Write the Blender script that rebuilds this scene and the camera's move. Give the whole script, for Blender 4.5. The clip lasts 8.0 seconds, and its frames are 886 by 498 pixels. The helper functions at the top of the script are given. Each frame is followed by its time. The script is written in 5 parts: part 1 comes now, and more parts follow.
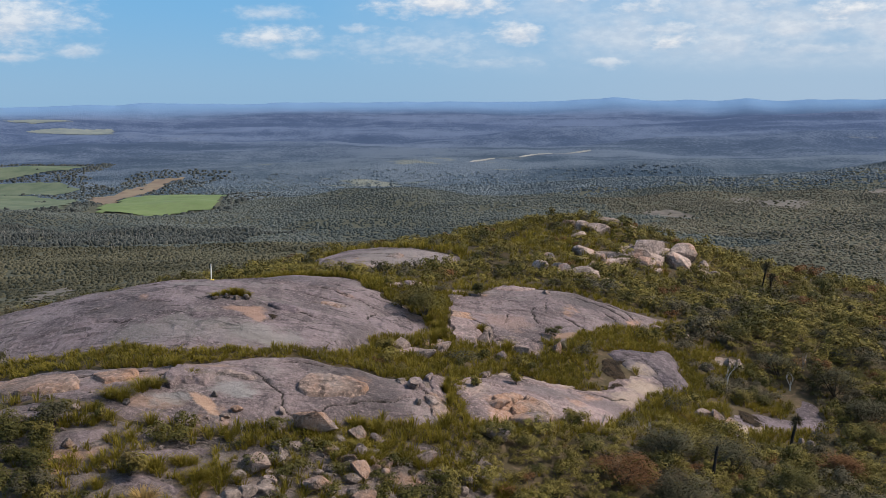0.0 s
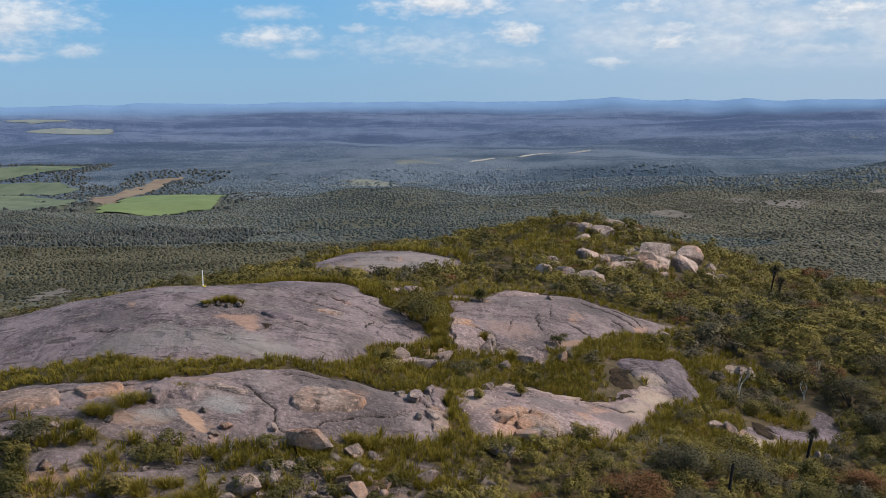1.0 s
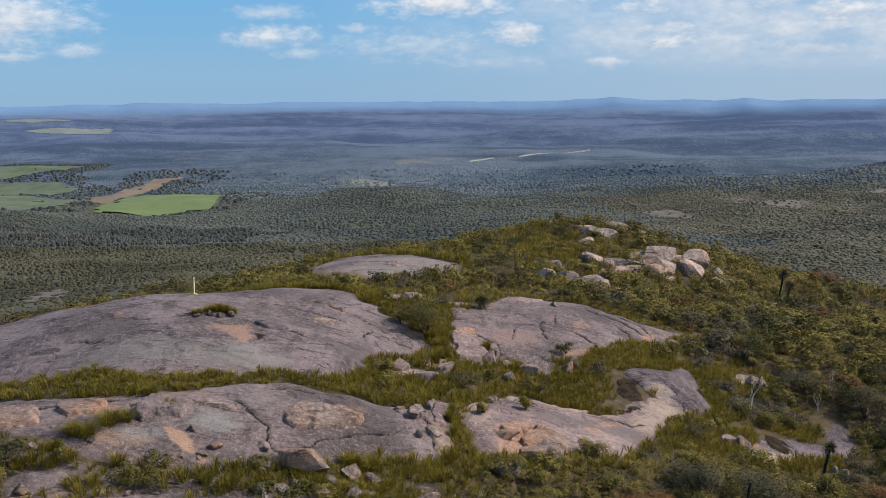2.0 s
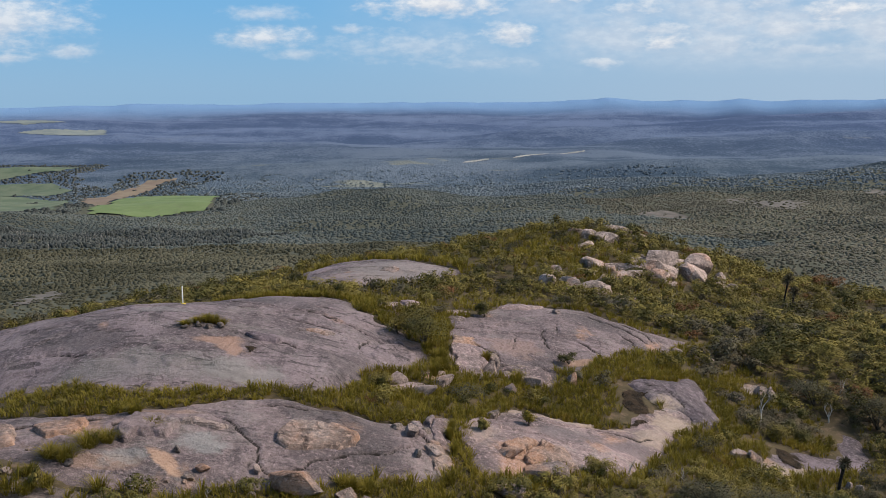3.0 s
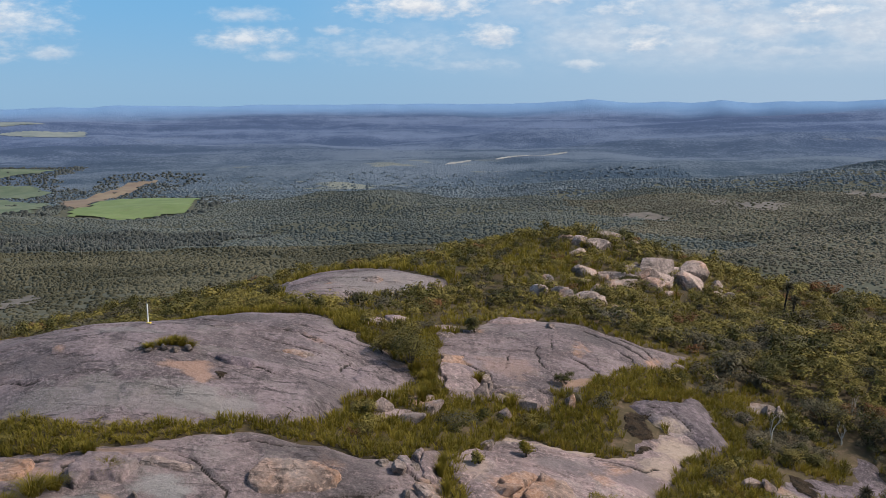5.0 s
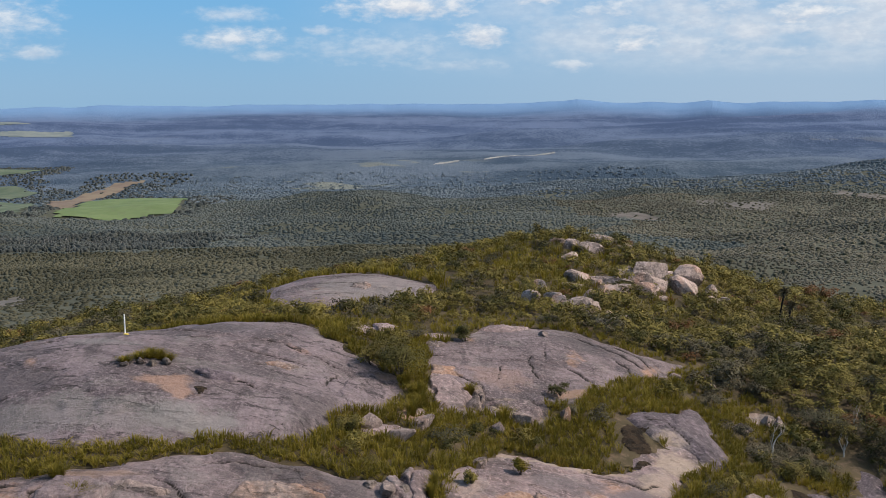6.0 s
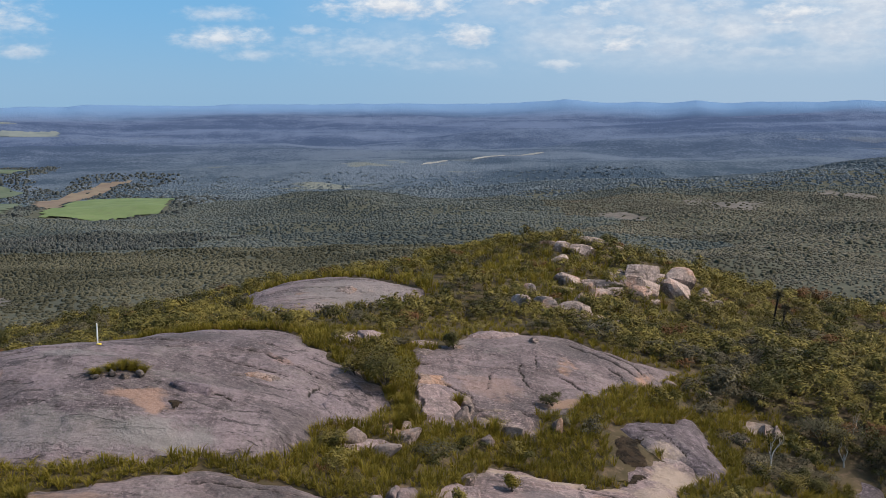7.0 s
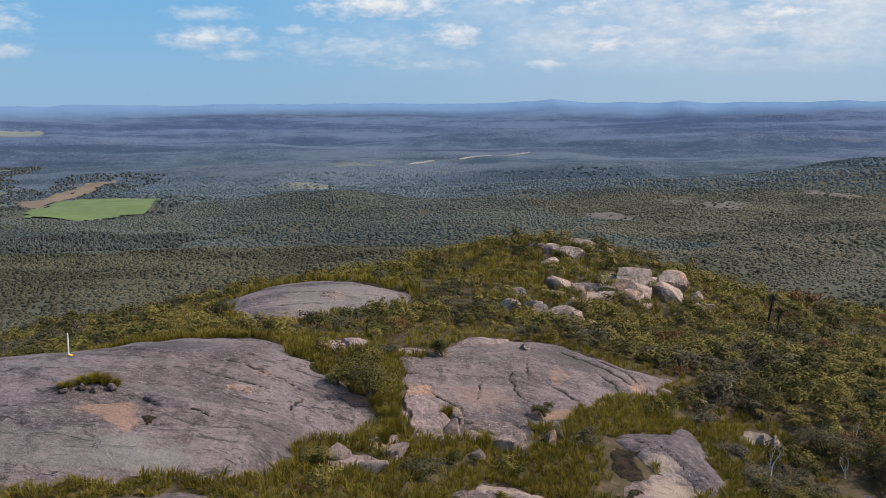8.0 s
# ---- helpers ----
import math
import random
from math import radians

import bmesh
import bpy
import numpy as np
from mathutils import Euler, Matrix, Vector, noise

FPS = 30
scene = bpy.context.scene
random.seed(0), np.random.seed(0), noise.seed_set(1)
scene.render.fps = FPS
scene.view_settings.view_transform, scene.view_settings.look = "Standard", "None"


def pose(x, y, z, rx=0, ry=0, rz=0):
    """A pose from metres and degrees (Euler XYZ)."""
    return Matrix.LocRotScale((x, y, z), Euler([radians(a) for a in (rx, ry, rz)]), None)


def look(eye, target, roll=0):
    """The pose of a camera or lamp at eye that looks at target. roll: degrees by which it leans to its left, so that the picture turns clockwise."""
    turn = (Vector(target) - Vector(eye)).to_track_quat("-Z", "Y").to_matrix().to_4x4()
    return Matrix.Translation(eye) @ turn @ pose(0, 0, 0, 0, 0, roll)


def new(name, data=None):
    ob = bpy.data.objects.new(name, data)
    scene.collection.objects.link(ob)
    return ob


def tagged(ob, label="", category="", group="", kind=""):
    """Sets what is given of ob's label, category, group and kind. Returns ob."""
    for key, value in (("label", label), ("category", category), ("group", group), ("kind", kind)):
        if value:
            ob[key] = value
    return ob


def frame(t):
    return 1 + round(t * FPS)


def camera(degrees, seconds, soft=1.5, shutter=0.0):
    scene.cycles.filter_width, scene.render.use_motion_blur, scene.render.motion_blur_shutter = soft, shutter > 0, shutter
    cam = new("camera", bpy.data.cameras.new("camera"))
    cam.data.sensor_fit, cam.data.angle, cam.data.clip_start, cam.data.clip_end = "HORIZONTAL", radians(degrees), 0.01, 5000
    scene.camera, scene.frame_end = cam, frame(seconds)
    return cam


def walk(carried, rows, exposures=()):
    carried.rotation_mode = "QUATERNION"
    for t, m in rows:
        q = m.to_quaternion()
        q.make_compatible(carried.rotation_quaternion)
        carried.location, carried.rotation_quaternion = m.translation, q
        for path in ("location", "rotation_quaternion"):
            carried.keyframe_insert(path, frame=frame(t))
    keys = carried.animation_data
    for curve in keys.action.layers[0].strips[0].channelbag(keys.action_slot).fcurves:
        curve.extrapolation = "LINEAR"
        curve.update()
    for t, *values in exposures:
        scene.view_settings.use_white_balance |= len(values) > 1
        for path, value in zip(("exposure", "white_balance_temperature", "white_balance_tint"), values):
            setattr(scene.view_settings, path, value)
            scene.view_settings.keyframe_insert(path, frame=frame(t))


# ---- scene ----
cam = camera(48, 8.0, soft=0.75)
# seconds, x, y, z, pitch from straight down, lean, turn
PATH = [
    (0.0, 0.000, -0.003, 11.852, 81.396, -0.450, 0.000),
    (0.5, -0.037, 1.291, 11.802, 81.392, -0.454, -0.001),
    (1.0, -0.070, 2.569, 11.794, 81.388, -0.465, -0.004),
    (1.5, -0.111, 3.799, 11.807, 81.385, -0.460, 0.001),
    (2.0, -0.192, 5.006, 11.824, 81.375, -0.450, -0.052),
    (2.5, -0.305, 6.193, 11.839, 81.380, -0.454, -0.184),
    (3.0, -0.403, 7.338, 11.848, 81.421, -0.473, -0.351),
    (3.5, -0.461, 8.460, 11.851, 81.463, -0.485, -0.492),
    (4.0, -0.512, 9.587, 11.840, 81.463, -0.472, -0.648),
    (4.5, -0.588, 10.671, 11.818, 81.483, -0.472, -0.968),
    (5.0, -0.673, 11.744, 11.825, 81.503, -0.483, -1.374),
    (5.5, -0.725, 12.815, 11.863, 81.503, -0.476, -1.742),
    (6.0, -0.714, 13.851, 11.896, 81.500, -0.439, -2.050),
    (6.5, -0.654, 14.864, 11.897, 81.500, -0.402, -2.368),
    (7.0, -0.597, 15.897, 11.871, 81.486, -0.402, -2.740),
    (7.5, -0.565, 16.928, 11.840, 81.476, -0.401, -3.079),
    (8.0, -0.548, 17.988, 11.828, 81.477, -0.363, -3.492),
]
walk(cam, [(t, pose(x, y, z, 0, 0, turn) @ pose(0, 0, 0, tilt, 0, 0) @ pose(0, 0, 0, 0, 0, lean)) for t, x, y, z, tilt, lean, turn in PATH])
# ---- end of walk ----

# ------------------------------------------------------------ light
SUN = Vector((0.72, 0.06, 0.69)).normalized()
EXPOSURE = 0.0
scene.view_settings.exposure = EXPOSURE
sun_data = bpy.data.lights.new("sun", "SUN")
sun_data.energy, sun_data.angle, sun_data.color = 5.3, radians(0.8), (1.0, 0.89, 0.79)
new("sun", sun_data).matrix_world = look(SUN * 500, (0, 0, 0))


class Net:
    """A short way to write node trees."""

    def __init__(self, tree):
        self.tree = tree
        tree.nodes.clear()

    def node(self, kind, ins=None, **props):
        n = self.tree.nodes.new(kind)
        if "operation" in props:
            n.operation = props["operation"]
        if "use_clamp" in props:
            n.use_clamp = props["use_clamp"]
        if "data_type" in props:
            n.data_type = props["data_type"]
        if "interpolation_type" in props:
            n.interpolation_type = props["interpolation_type"]
        if "feature" in props:
            n.feature = props["feature"]
        for key, value in (ins or {}).items():
            if isinstance(value, bpy.types.NodeSocket):
                self.tree.links.new(value, n.inputs[key])
            else:
                n.inputs[key].default_value = value
        return n

    def math(self, op, a, b=0.0, c=0.0, clamp=False):
        return self.node("ShaderNodeMath", {0: a, 1: b, 2: c}, operation=op, use_clamp=clamp).outputs[0]

    def noise(self, vec, scale, detail=4.0, rough=0.55, distort=0.0):
        return self.node("ShaderNodeTexNoise", {"Vector": vec, "Scale": scale, "Detail": detail, "Roughness": rough,
                                                "Distortion": distort}).outputs["Fac"]

    def ramp(self, fac, low, high):
        return self.node("ShaderNodeMapRange", {0: fac, 1: low, 2: high, 3: 0.0, 4: 1.0}, interpolation_type="SMOOTHSTEP").outputs[0]

    def mix(self, fac, a, b):
        n = self.node("ShaderNodeMix", {0: fac}, data_type="RGBA")
        for k, v in ((6, a), (7, b)):
            if isinstance(v, bpy.types.NodeSocket):
                self.tree.links.new(v, n.inputs[k])
            else:
                n.inputs[k].default_value = (*v, 1)
        return n.outputs[2]

    def stretch(self, vec, scale, turn=0.0):
        return self.node("ShaderNodeMapping", {"Vector": vec, "Scale": scale, "Rotation": (0, 0, radians(turn))}).outputs[0]


# sky: a clear blue sky with flat-bottomed fair-weather clouds: bearing, height, half width, half height, thickness
CLOUDS = [
    (-22.9, 4.3, 2.8, 1.25, 0.80), (-9.4, 4.75, 1.6, 0.32, 0.55), (-9.3, 3.45, 1.9, 0.50, 0.80), (-7.8, 2.55, 1.2, 0.26, 0.45), (0.6, 5.25, 3.6, 0.60, 0.95), (4.1, 3.65, 1.35, 0.60, 0.85),
    (-1.2, 3.0, 4.0, 0.75, 0.40), (12.7, 2.95, 1.2, 0.45, 0.90), (11.2, 4.9, 1.6, 0.50, 0.75), (12.6, 3.7, 2.3, 0.40, 0.60), (9.4, 1.95, 1.0, 0.28, 0.60), (22.1, 4.4, 2.1, 0.55, 0.90), (21.3, 3.65, 3.0, 0.32, 0.60),
    (18.2, 5.0, 1.8, 0.55, 0.60), (7.7, 5.5, 1.4, 0.35, 0.80), (-19.7, 2.7, 1.0, 0.32, 0.60), (-23.4, 2.3, 1.2, 0.18, 0.70), (20.2, 2.5, 2.2, 0.28, 0.45), (-4.6, 3.9, 0.8, 0.22, 0.55), (16.5, 2.9, 2.6, 0.60, 0.45), (3.0, 2.0, 2.6, 0.30, 0.35),
]
SKY = 0.085
world = bpy.data.worlds.new("sky")
scene.world = world
world.use_nodes = True
w = Net(world.node_tree)
heaven = w.node("ShaderNodeTexSky")
heaven.sky_type, heaven.sun_disc, heaven.sun_elevation, heaven.sun_rotation = "NISHITA", False, math.asin(SUN.z), math.atan2(SUN.x, SUN.y)
heaven.altitude, heaven.air_density, heaven.dust_density, heaven.ozone_density = 300.0, 1.0, 0.4, 2.0
way = w.node("ShaderNodeTexCoord").outputs["Generated"]
axis = w.node("ShaderNodeSeparateXYZ", {0: way})
bearing = w.math("MULTIPLY", w.math("ARCTAN2", axis.outputs[0], axis.outputs[1]), 57.2958)
height = w.math("MULTIPLY", w.math("ARCSINE", axis.outputs[2]), 57.2958)
flat = w.node("ShaderNodeCombineXYZ", {0: bearing, 1: w.math("MULTIPLY", height, 2.1), 2: 0.0}).outputs[0]
rag = w.noise(flat, 0.5, 4.0, 0.55)
fine = w.noise(flat, 1.3, 6.0, 0.58)
cover, lit = 0.0, 0.6
for u, v, a, b, thick in CLOUDS:
    du = w.math("DIVIDE", w.math("SUBTRACT", bearing, u), a)
    dv = w.math("DIVIDE", w.math("SUBTRACT", height, v), b)
    near_by = w.math("SQRT", w.math("ADD", w.math("MULTIPLY", du, du), w.math("MULTIPLY", dv, dv)))
    ragged = w.math("ADD", near_by, w.math("MULTIPLY", w.math("SUBTRACT", w.math("ADD", rag, w.math("MULTIPLY", fine, 0.8)), 0.9), 2.3))
    blob = w.math("MULTIPLY", w.math("SUBTRACT", 1.0, w.ramp(ragged, -0.15, 1.75)), thick)
    lit = w.math("ADD", w.math("MULTIPLY", lit, w.math("SUBTRACT", 1.0, blob)), w.math("MULTIPLY", blob, w.ramp(dv, -1.0, 0.5)))
    cover = w.math("MAXIMUM", blob, cover)
# thin veil to the east and scattered cloud overhead
veil = w.math("MULTIPLY", w.ramp(bearing, -9.0, 20.0), w.ramp(w.noise(flat, 0.22, 5.0, 0.55), 0.28, 0.66))
veil = w.math("MULTIPLY", w.math("MULTIPLY", veil, w.ramp(height, 0.8, 3.2)), 0.72)
high = w.math("MULTIPLY", w.ramp(height, 6.2, 9.0), w.ramp(w.noise(flat, 0.09, 6.0, 0.55), 0.48, 0.66))
cover = w.math("MAXIMUM", w.math("MAXIMUM", cover, veil), w.math("MULTIPLY", high, 0.45))
# pale air low over the horizon
low = w.math("SUBTRACT", 1.0, w.ramp(height, -0.5, 6.5))
blue = w.mix(low, (0.168, 0.455, 0.79), (0.252, 0.47, 0.72))
air = w.mix(0.85, w.node("ShaderNodeVectorMath", {0: heaven.outputs[0], "Scale": SKY}, operation="SCALE").outputs[0], blue)
puff = w.mix(w.math("ADD", w.math("MULTIPLY", lit, 0.65), w.math("MULTIPLY", w.ramp(fine, 0.62, 0.35), 0.35)), (0.52, 0.58, 0.69), (0.92, 0.92, 0.92))
blue_deep = w.ramp(height, 9.0, 50.0)
air = w.mix(w.math("MULTIPLY", blue_deep, 0.8), air, (0.075, 0.20, 0.44))
air = w.mix(w.math("MULTIPLY", w.ramp(bearing, -10.0, 24.0), 0.42), air, (0.50, 0.58, 0.69))
backing = w.node("ShaderNodeBackground", {"Color": w.mix(cover, air, puff), "Strength": 1.0})
w.node("ShaderNodeOutputWorld", {0: backing.outputs[0]})


# ------------------------------------------------------------ materials
def shader(name):
    m = bpy.data.materials.new(name)
    m.use_nodes = True
    n = Net(m.node_tree)
    return m, n, n.node("ShaderNodeNewGeometry").outputs["Position"]


def finish(n, colour, rough=0.85, bump=None, strength=0.4, depth=0.1, spec=0.3):
    ins = {"Base Color": colour if isinstance(colour, bpy.types.NodeSocket) else (*colour, 1), "Roughness": rough, "Specular IOR Level": spec}
    if bump is not None:
        ins["Normal"] = n.node("ShaderNodeBump", {"Height": bump, "Strength": strength, "Distance": depth}).outputs[0]
    p = n.node("ShaderNodeBsdfPrincipled", ins)
    n.node("ShaderNodeOutputMaterial", {0: p.outputs[0]})
    return p


def granite(name, dark, light, stain=(0.40, 0.22, 0.13), stain_at=0.62, spots=(), pale=0.5, grain=1.0, streak=0.5):
    """Weathered granite. spots: x, y, half length, half width, turn, colour of patches where the crust has come away."""
    m, n, p = shader(name)
    broad = n.noise(p, 0.22, 5.0, 0.6)
    c = n.mix(n.ramp(broad, 0.36, 0.62), tuple(v * 0.70 for v in dark), tuple(v * 1.22 for v in light))
    runs = n.noise(n.stretch(p, (1.1, 0.22, 0.22), 12), 1.0, 5.0, 0.65, 0.6)
    c = n.mix(n.math("MULTIPLY", n.ramp(runs, 0.50, 0.66), 0.72), c, tuple(v * 0.48 for v in dark))
    c = n.mix(n.math("MULTIPLY", n.ramp(n.noise(p, 0.38, 7.0, 0.70), 0.50, 0.66), pale * 1.1), c, (0.255, 0.220, 0.202))
    c = n.mix(n.math("MULTIPLY", n.ramp(n.noise(n.stretch(p, (1, 0.7, 1), 40), 0.33, 6.0, 0.6), stain_at, stain_at + 0.12), 0.75), c, stain)
    lichen = n.ramp(n.noise(p, 3.2, 6.0, 0.75), 0.60, 0.72)
    c = n.mix(n.math("MULTIPLY", lichen, 0.40), c, (0.235, 0.225, 0.20))
    c = n.mix(n.math("MULTIPLY", n.ramp(n.noise(p, 2.1, 7.0, 0.72), 0.60, 0.70), 0.6), c, (0.055, 0.05, 0.05))
    dash = n.noise(n.stretch(p, (0.22, 0.75, 0.7), -8), 1.0, 6.0, 0.66, 2.2)
    c = n.mix(n.math("MULTIPLY", n.ramp(dash, 0.560, 0.605), streak), c, tuple(v * 0.30 for v in dark))
    mottle = n.noise(p, 4.5, 7.0, 0.75)
    c = n.mix(n.math("MULTIPLY", n.ramp(mottle, 0.48, 0.70), 0.85), c, tuple(v * 2.0 for v in light))
    c = n.mix(n.math("MULTIPLY", n.math("SUBTRACT", 1.0, n.ramp(mottle, 0.30, 0.50)), 0.7), c, tuple(v * 0.6 for v in dark))
    fray = n.node("ShaderNodeTexNoise", {"Vector": p, "Scale": 0.9, "Detail": 6.0, "Roughness": 0.65}).outputs["Color"]
    for x, y, a, b, turn, colour, amount in spots:
        q = n.node("ShaderNodeVectorMath", {0: p, 1: (x, y, 0)}, operation="SUBTRACT").outputs[0]
        q = n.node("ShaderNodeVectorMath", {0: q, 1: n.node("ShaderNodeVectorMath", {0: n.node("ShaderNodeVectorMath", {0: fray, 1: (0.5, 0.5, 0.5)}, operation="SUBTRACT").outputs[0], "Scale": 2.8 * min(a, b)}, operation="SCALE").outputs[0]}, operation="ADD").outputs[0]
        q = n.node("ShaderNodeMapping", {"Vector": q, "Rotation": (0, 0, radians(-turn))}).outputs[0]
        s = n.node("ShaderNodeSeparateXYZ", {0: q})
        d = n.math("SQRT", n.math("ADD", n.math("POWER", n.math("ABSOLUTE", n.math("DIVIDE", s.outputs[0], a)), 2.0),
                                  n.math("POWER", n.math("ABSOLUTE", n.math("DIVIDE", s.outputs[1], b)), 2.0)))
        c = n.mix(n.math("MULTIPLY", n.math("SUBTRACT", 1.0, n.ramp(d, 0.6, 1.15)), amount), c, colour)
    speck = n.noise(p, 11.0, 5.0, 0.8)
    c = n.mix(n.math("MULTIPLY", n.ramp(speck, 0.35, 0.7), 0.5), c, n.mix(0.35, c, (0.42, 0.37, 0.33)))
    # sheeting cracks
    bent = n.node("ShaderNodeVectorMath", {0: n.stretch(p, (0.7, 1.3, 1), 20), 1: n.node("ShaderNodeVectorMath", {0: fray, "Scale": 1.6}, operation="SCALE").outputs[0]}, operation="ADD").outputs[0]
    cell = n.node("ShaderNodeTexVoronoi", {"Vector": bent, "Scale": 0.26 * grain}, feature="DISTANCE_TO_EDGE").outputs["Distance"]
    crack = n.math("MULTIPLY", n.math("SUBTRACT", 1.0, n.ramp(cell, 0.003, 0.018)), n.ramp(n.noise(p, 0.25, 2.0), 0.49, 0.58))
    c = n.mix(n.math("MULTIPLY", crack, 0.18 if grain < 1.5 else 0.45), c, (0.035, 0.028, 0.026))
    # joints painted near black to imitate the shade inside them
    soil = n.node("ShaderNodeAttribute")
    soil.attribute_name = "soil"
    c = n.mix(n.ramp(soil.outputs["Fac"], 0.15, 0.75), c, (0.022, 0.017, 0.014))
    relief = n.math("ADD", n.math("MULTIPLY", n.noise(p, 1.6, 8.0, 0.72), 0.8), n.math("MULTIPLY", n.noise(p, 7.0, 6.0, 0.8), 0.35))
    relief = n.math("SUBTRACT", relief, n.math("MULTIPLY", n.ramp(dash, 0.57, 0.63), 0.18))
    relief = n.math("SUBTRACT", relief, n.math("MULTIPLY", crack, 0.2 if grain < 1.5 else 0.6))
    finish(n, c, 0.88, relief, 0.9, 0.30, 0.25)
    return m


def foliage(name, low, high, rust=None, patch=0.35, grain=2.5, through_leaf=0.2, single=0.45):
    m, n, p = shader(name)
    each = n.node("ShaderNodeNewGeometry").outputs["Random Per Island"]
    tone = n.math("ADD", n.math("MULTIPLY", n.ramp(n.noise(p, patch, 4.0), 0.3 if single > 0.4 else 0.40, 0.7 if single > 0.4 else 0.60), 1 - single), n.math("MULTIPLY", each, single))
    c = n.mix(tone, low, high)
    if rust:
        c = n.mix(n.math("MULTIPLY", n.ramp(n.noise(p, grain * 0.25, 3.0), 0.58, 0.72), 0.5), c, rust)
    b = finish(n, c, 0.7, spec=0.12)
    t = n.node("ShaderNodeBsdfTranslucent", {"Color": c})
    mix = n.node("ShaderNodeMixShader", {0: through_leaf, 1: b.outputs[0], 2: t.outputs[0]})
    n.tree.links.new(mix.outputs[0], n.tree.nodes["Material Output"].inputs[0])
    return m


def earth(name, colours, scale, bump=0.3, depth=0.1):
    m, n, p = shader(name)
    c = n.mix(n.ramp(n.noise(p, scale, 6.0, 0.65), 0.35, 0.65), colours[0], colours[1])
    if len(colours) > 2:
        c = n.mix(n.ramp(n.noise(p, scale * 3.7, 6.0, 0.7), 0.52, 0.68), c, colours[2])
    finish(n, c, 0.95, n.noise(p, scale * 8, 6.0, 0.7), bump, depth, 0.15)
    return m


CREAM, TAN = (0.37, 0.285, 0.22), (0.30, 0.185, 0.12)
ORANGE, ASH, TAR = (0.30, 0.18, 0.13), (0.23, 0.22, 0.205), (0.050, 0.041, 0.044)
ROCK_DOME = granite("granite_dome", (0.088, 0.066, 0.071), (0.155, 0.118, 0.124), stain_at=0.66, pale=0.38, streak=0.88, spots=[
    (-11.5, 56.8, 1.4, 0.7, 18, ORANGE, 0.85), (-10.7, 56.0, 0.7, 0.9, 20, ORANGE, 0.85), (-9.8, 53.8, 2.0, 1.3, 5, ASH, 0.55), (-14, 53.4, 5, 1.6, 0, (0.21, 0.195, 0.18), 0.45), (-1.8, 65.2, 1.0, 0.5, 40, TAN, 0.5),
    (-14, 67.5, 6, 1.6, 4, TAR, 0.55), (-18.5, 57.0, 2.6, 1.5, -15, TAR, 0.6), (-4.6, 57.6, 2.2, 2.2, 20, TAR, 0.55), (-15.5, 61.5, 2.0, 0.7, 5, ASH, 0.4), (-8.0, 60.0, 3.0, 0.8, 10, TAR, 0.4)])
ROCK_FRONT = granite("granite_front", (0.094, 0.071, 0.075), (0.170, 0.126, 0.126), stain=(0.34, 0.195, 0.125), stain_at=0.57, pale=0.42, spots=[
    (-11.2, 44.5, 1.1, 0.45, -40, (0.42, 0.26, 0.17), 0.8), (-10.6, 43.9, 0.5, 0.35, -20, (0.42, 0.26, 0.17), 0.7), (-12.4, 48.6, 2.0, 0.5, 10, TAN, 0.5), (-15.6, 46.0, 1.3, 0.8, 0, TAN, 0.8), (-19.0, 45.0, 1.8, 1.2, 0, TAN, 0.8), (-0.4, 49.6, 0.6, 1.3, 0, TAN, 0.7), (-13.4, 43.6, 1.6, 0.6, 10, TAN, 0.45),
    (-10.0, 46.2, 1.2, 0.9, 0, (0.25, 0.25, 0.24), 0.6), (-12.8, 44.2, 0.9, 0.8, 0, (0.25, 0.25, 0.24), 0.5), (-4.6, 50.4, 3.2, 1.0, 0, TAR, 0.55), (-3.0, 48.2, 1.5, 1.3, 10, TAR, 0.45)])
ROCK_PALE = granite("granite_pale", (0.150, 0.108, 0.108), (0.245, 0.176, 0.170), stain_at=0.56, pale=0.6, spots=[
    (12.9, 62.4, 1.1, 1.8, -35, CREAM, 0.85), (11.2, 59.4, 0.9, 2.2, -30, CREAM, 0.6), (6.4, 59.4, 4.2, 0.5, 8, CREAM, 0.7), (9.6, 56.6, 1.6, 1.0, 30, (0.15, 0.115, 0.12), 0.7), (6.2, 56.2, 2.4, 1.0, 20, (0.13, 0.105, 0.11), 0.6), (4.8, 52.4, 1.8, 0.9, 0, TAN, 0.8), (1.4, 53.4, 0.8, 1.6, 0, (0.33, 0.24, 0.20), 0.6)])
ROCK_EAST = granite("granite_east", (0.097, 0.072, 0.075), (0.160, 0.118, 0.121), stain_at=0.62, pale=0.35, spots=[
    (1.4, 65.2, 1.1, 2.0, 0, (0.27, 0.195, 0.165), 0.85), (5.0, 65.0, 1.2, 1.2, 0, CREAM, 0.8), (8.6, 68.6, 1.8, 0.6, 25, TAN, 0.85), (1.4, 68.6, 1.0, 0.5, 0, TAN, 0.8), (4.5, 69.5, 2.0, 1.6, 20, (0.27, 0.175, 0.145), 0.55), (11.0, 78.0, 3.0, 2.0, -40, TAR, 0.5), (-4, 92, 5, 8, 0, (0.23, 0.20, 0.185), 0.6)])
ROCK_LOBE = granite("granite_lobe", (0.085, 0.064, 0.075), (0.134, 0.102, 0.116), pale=0.25, stain_at=0.68, spots=[
    (13.0, 64.2, 0.9, 1.5, -35, CREAM, 0.95), (14.4, 62.9, 0.6, 0.7, -35, CREAM, 0.8), (19.6, 60.4, 2.6, 0.8, 25, CREAM, 0.85), (18.0, 61.0, 0.8, 0.6, 0, TAN, 0.8)])
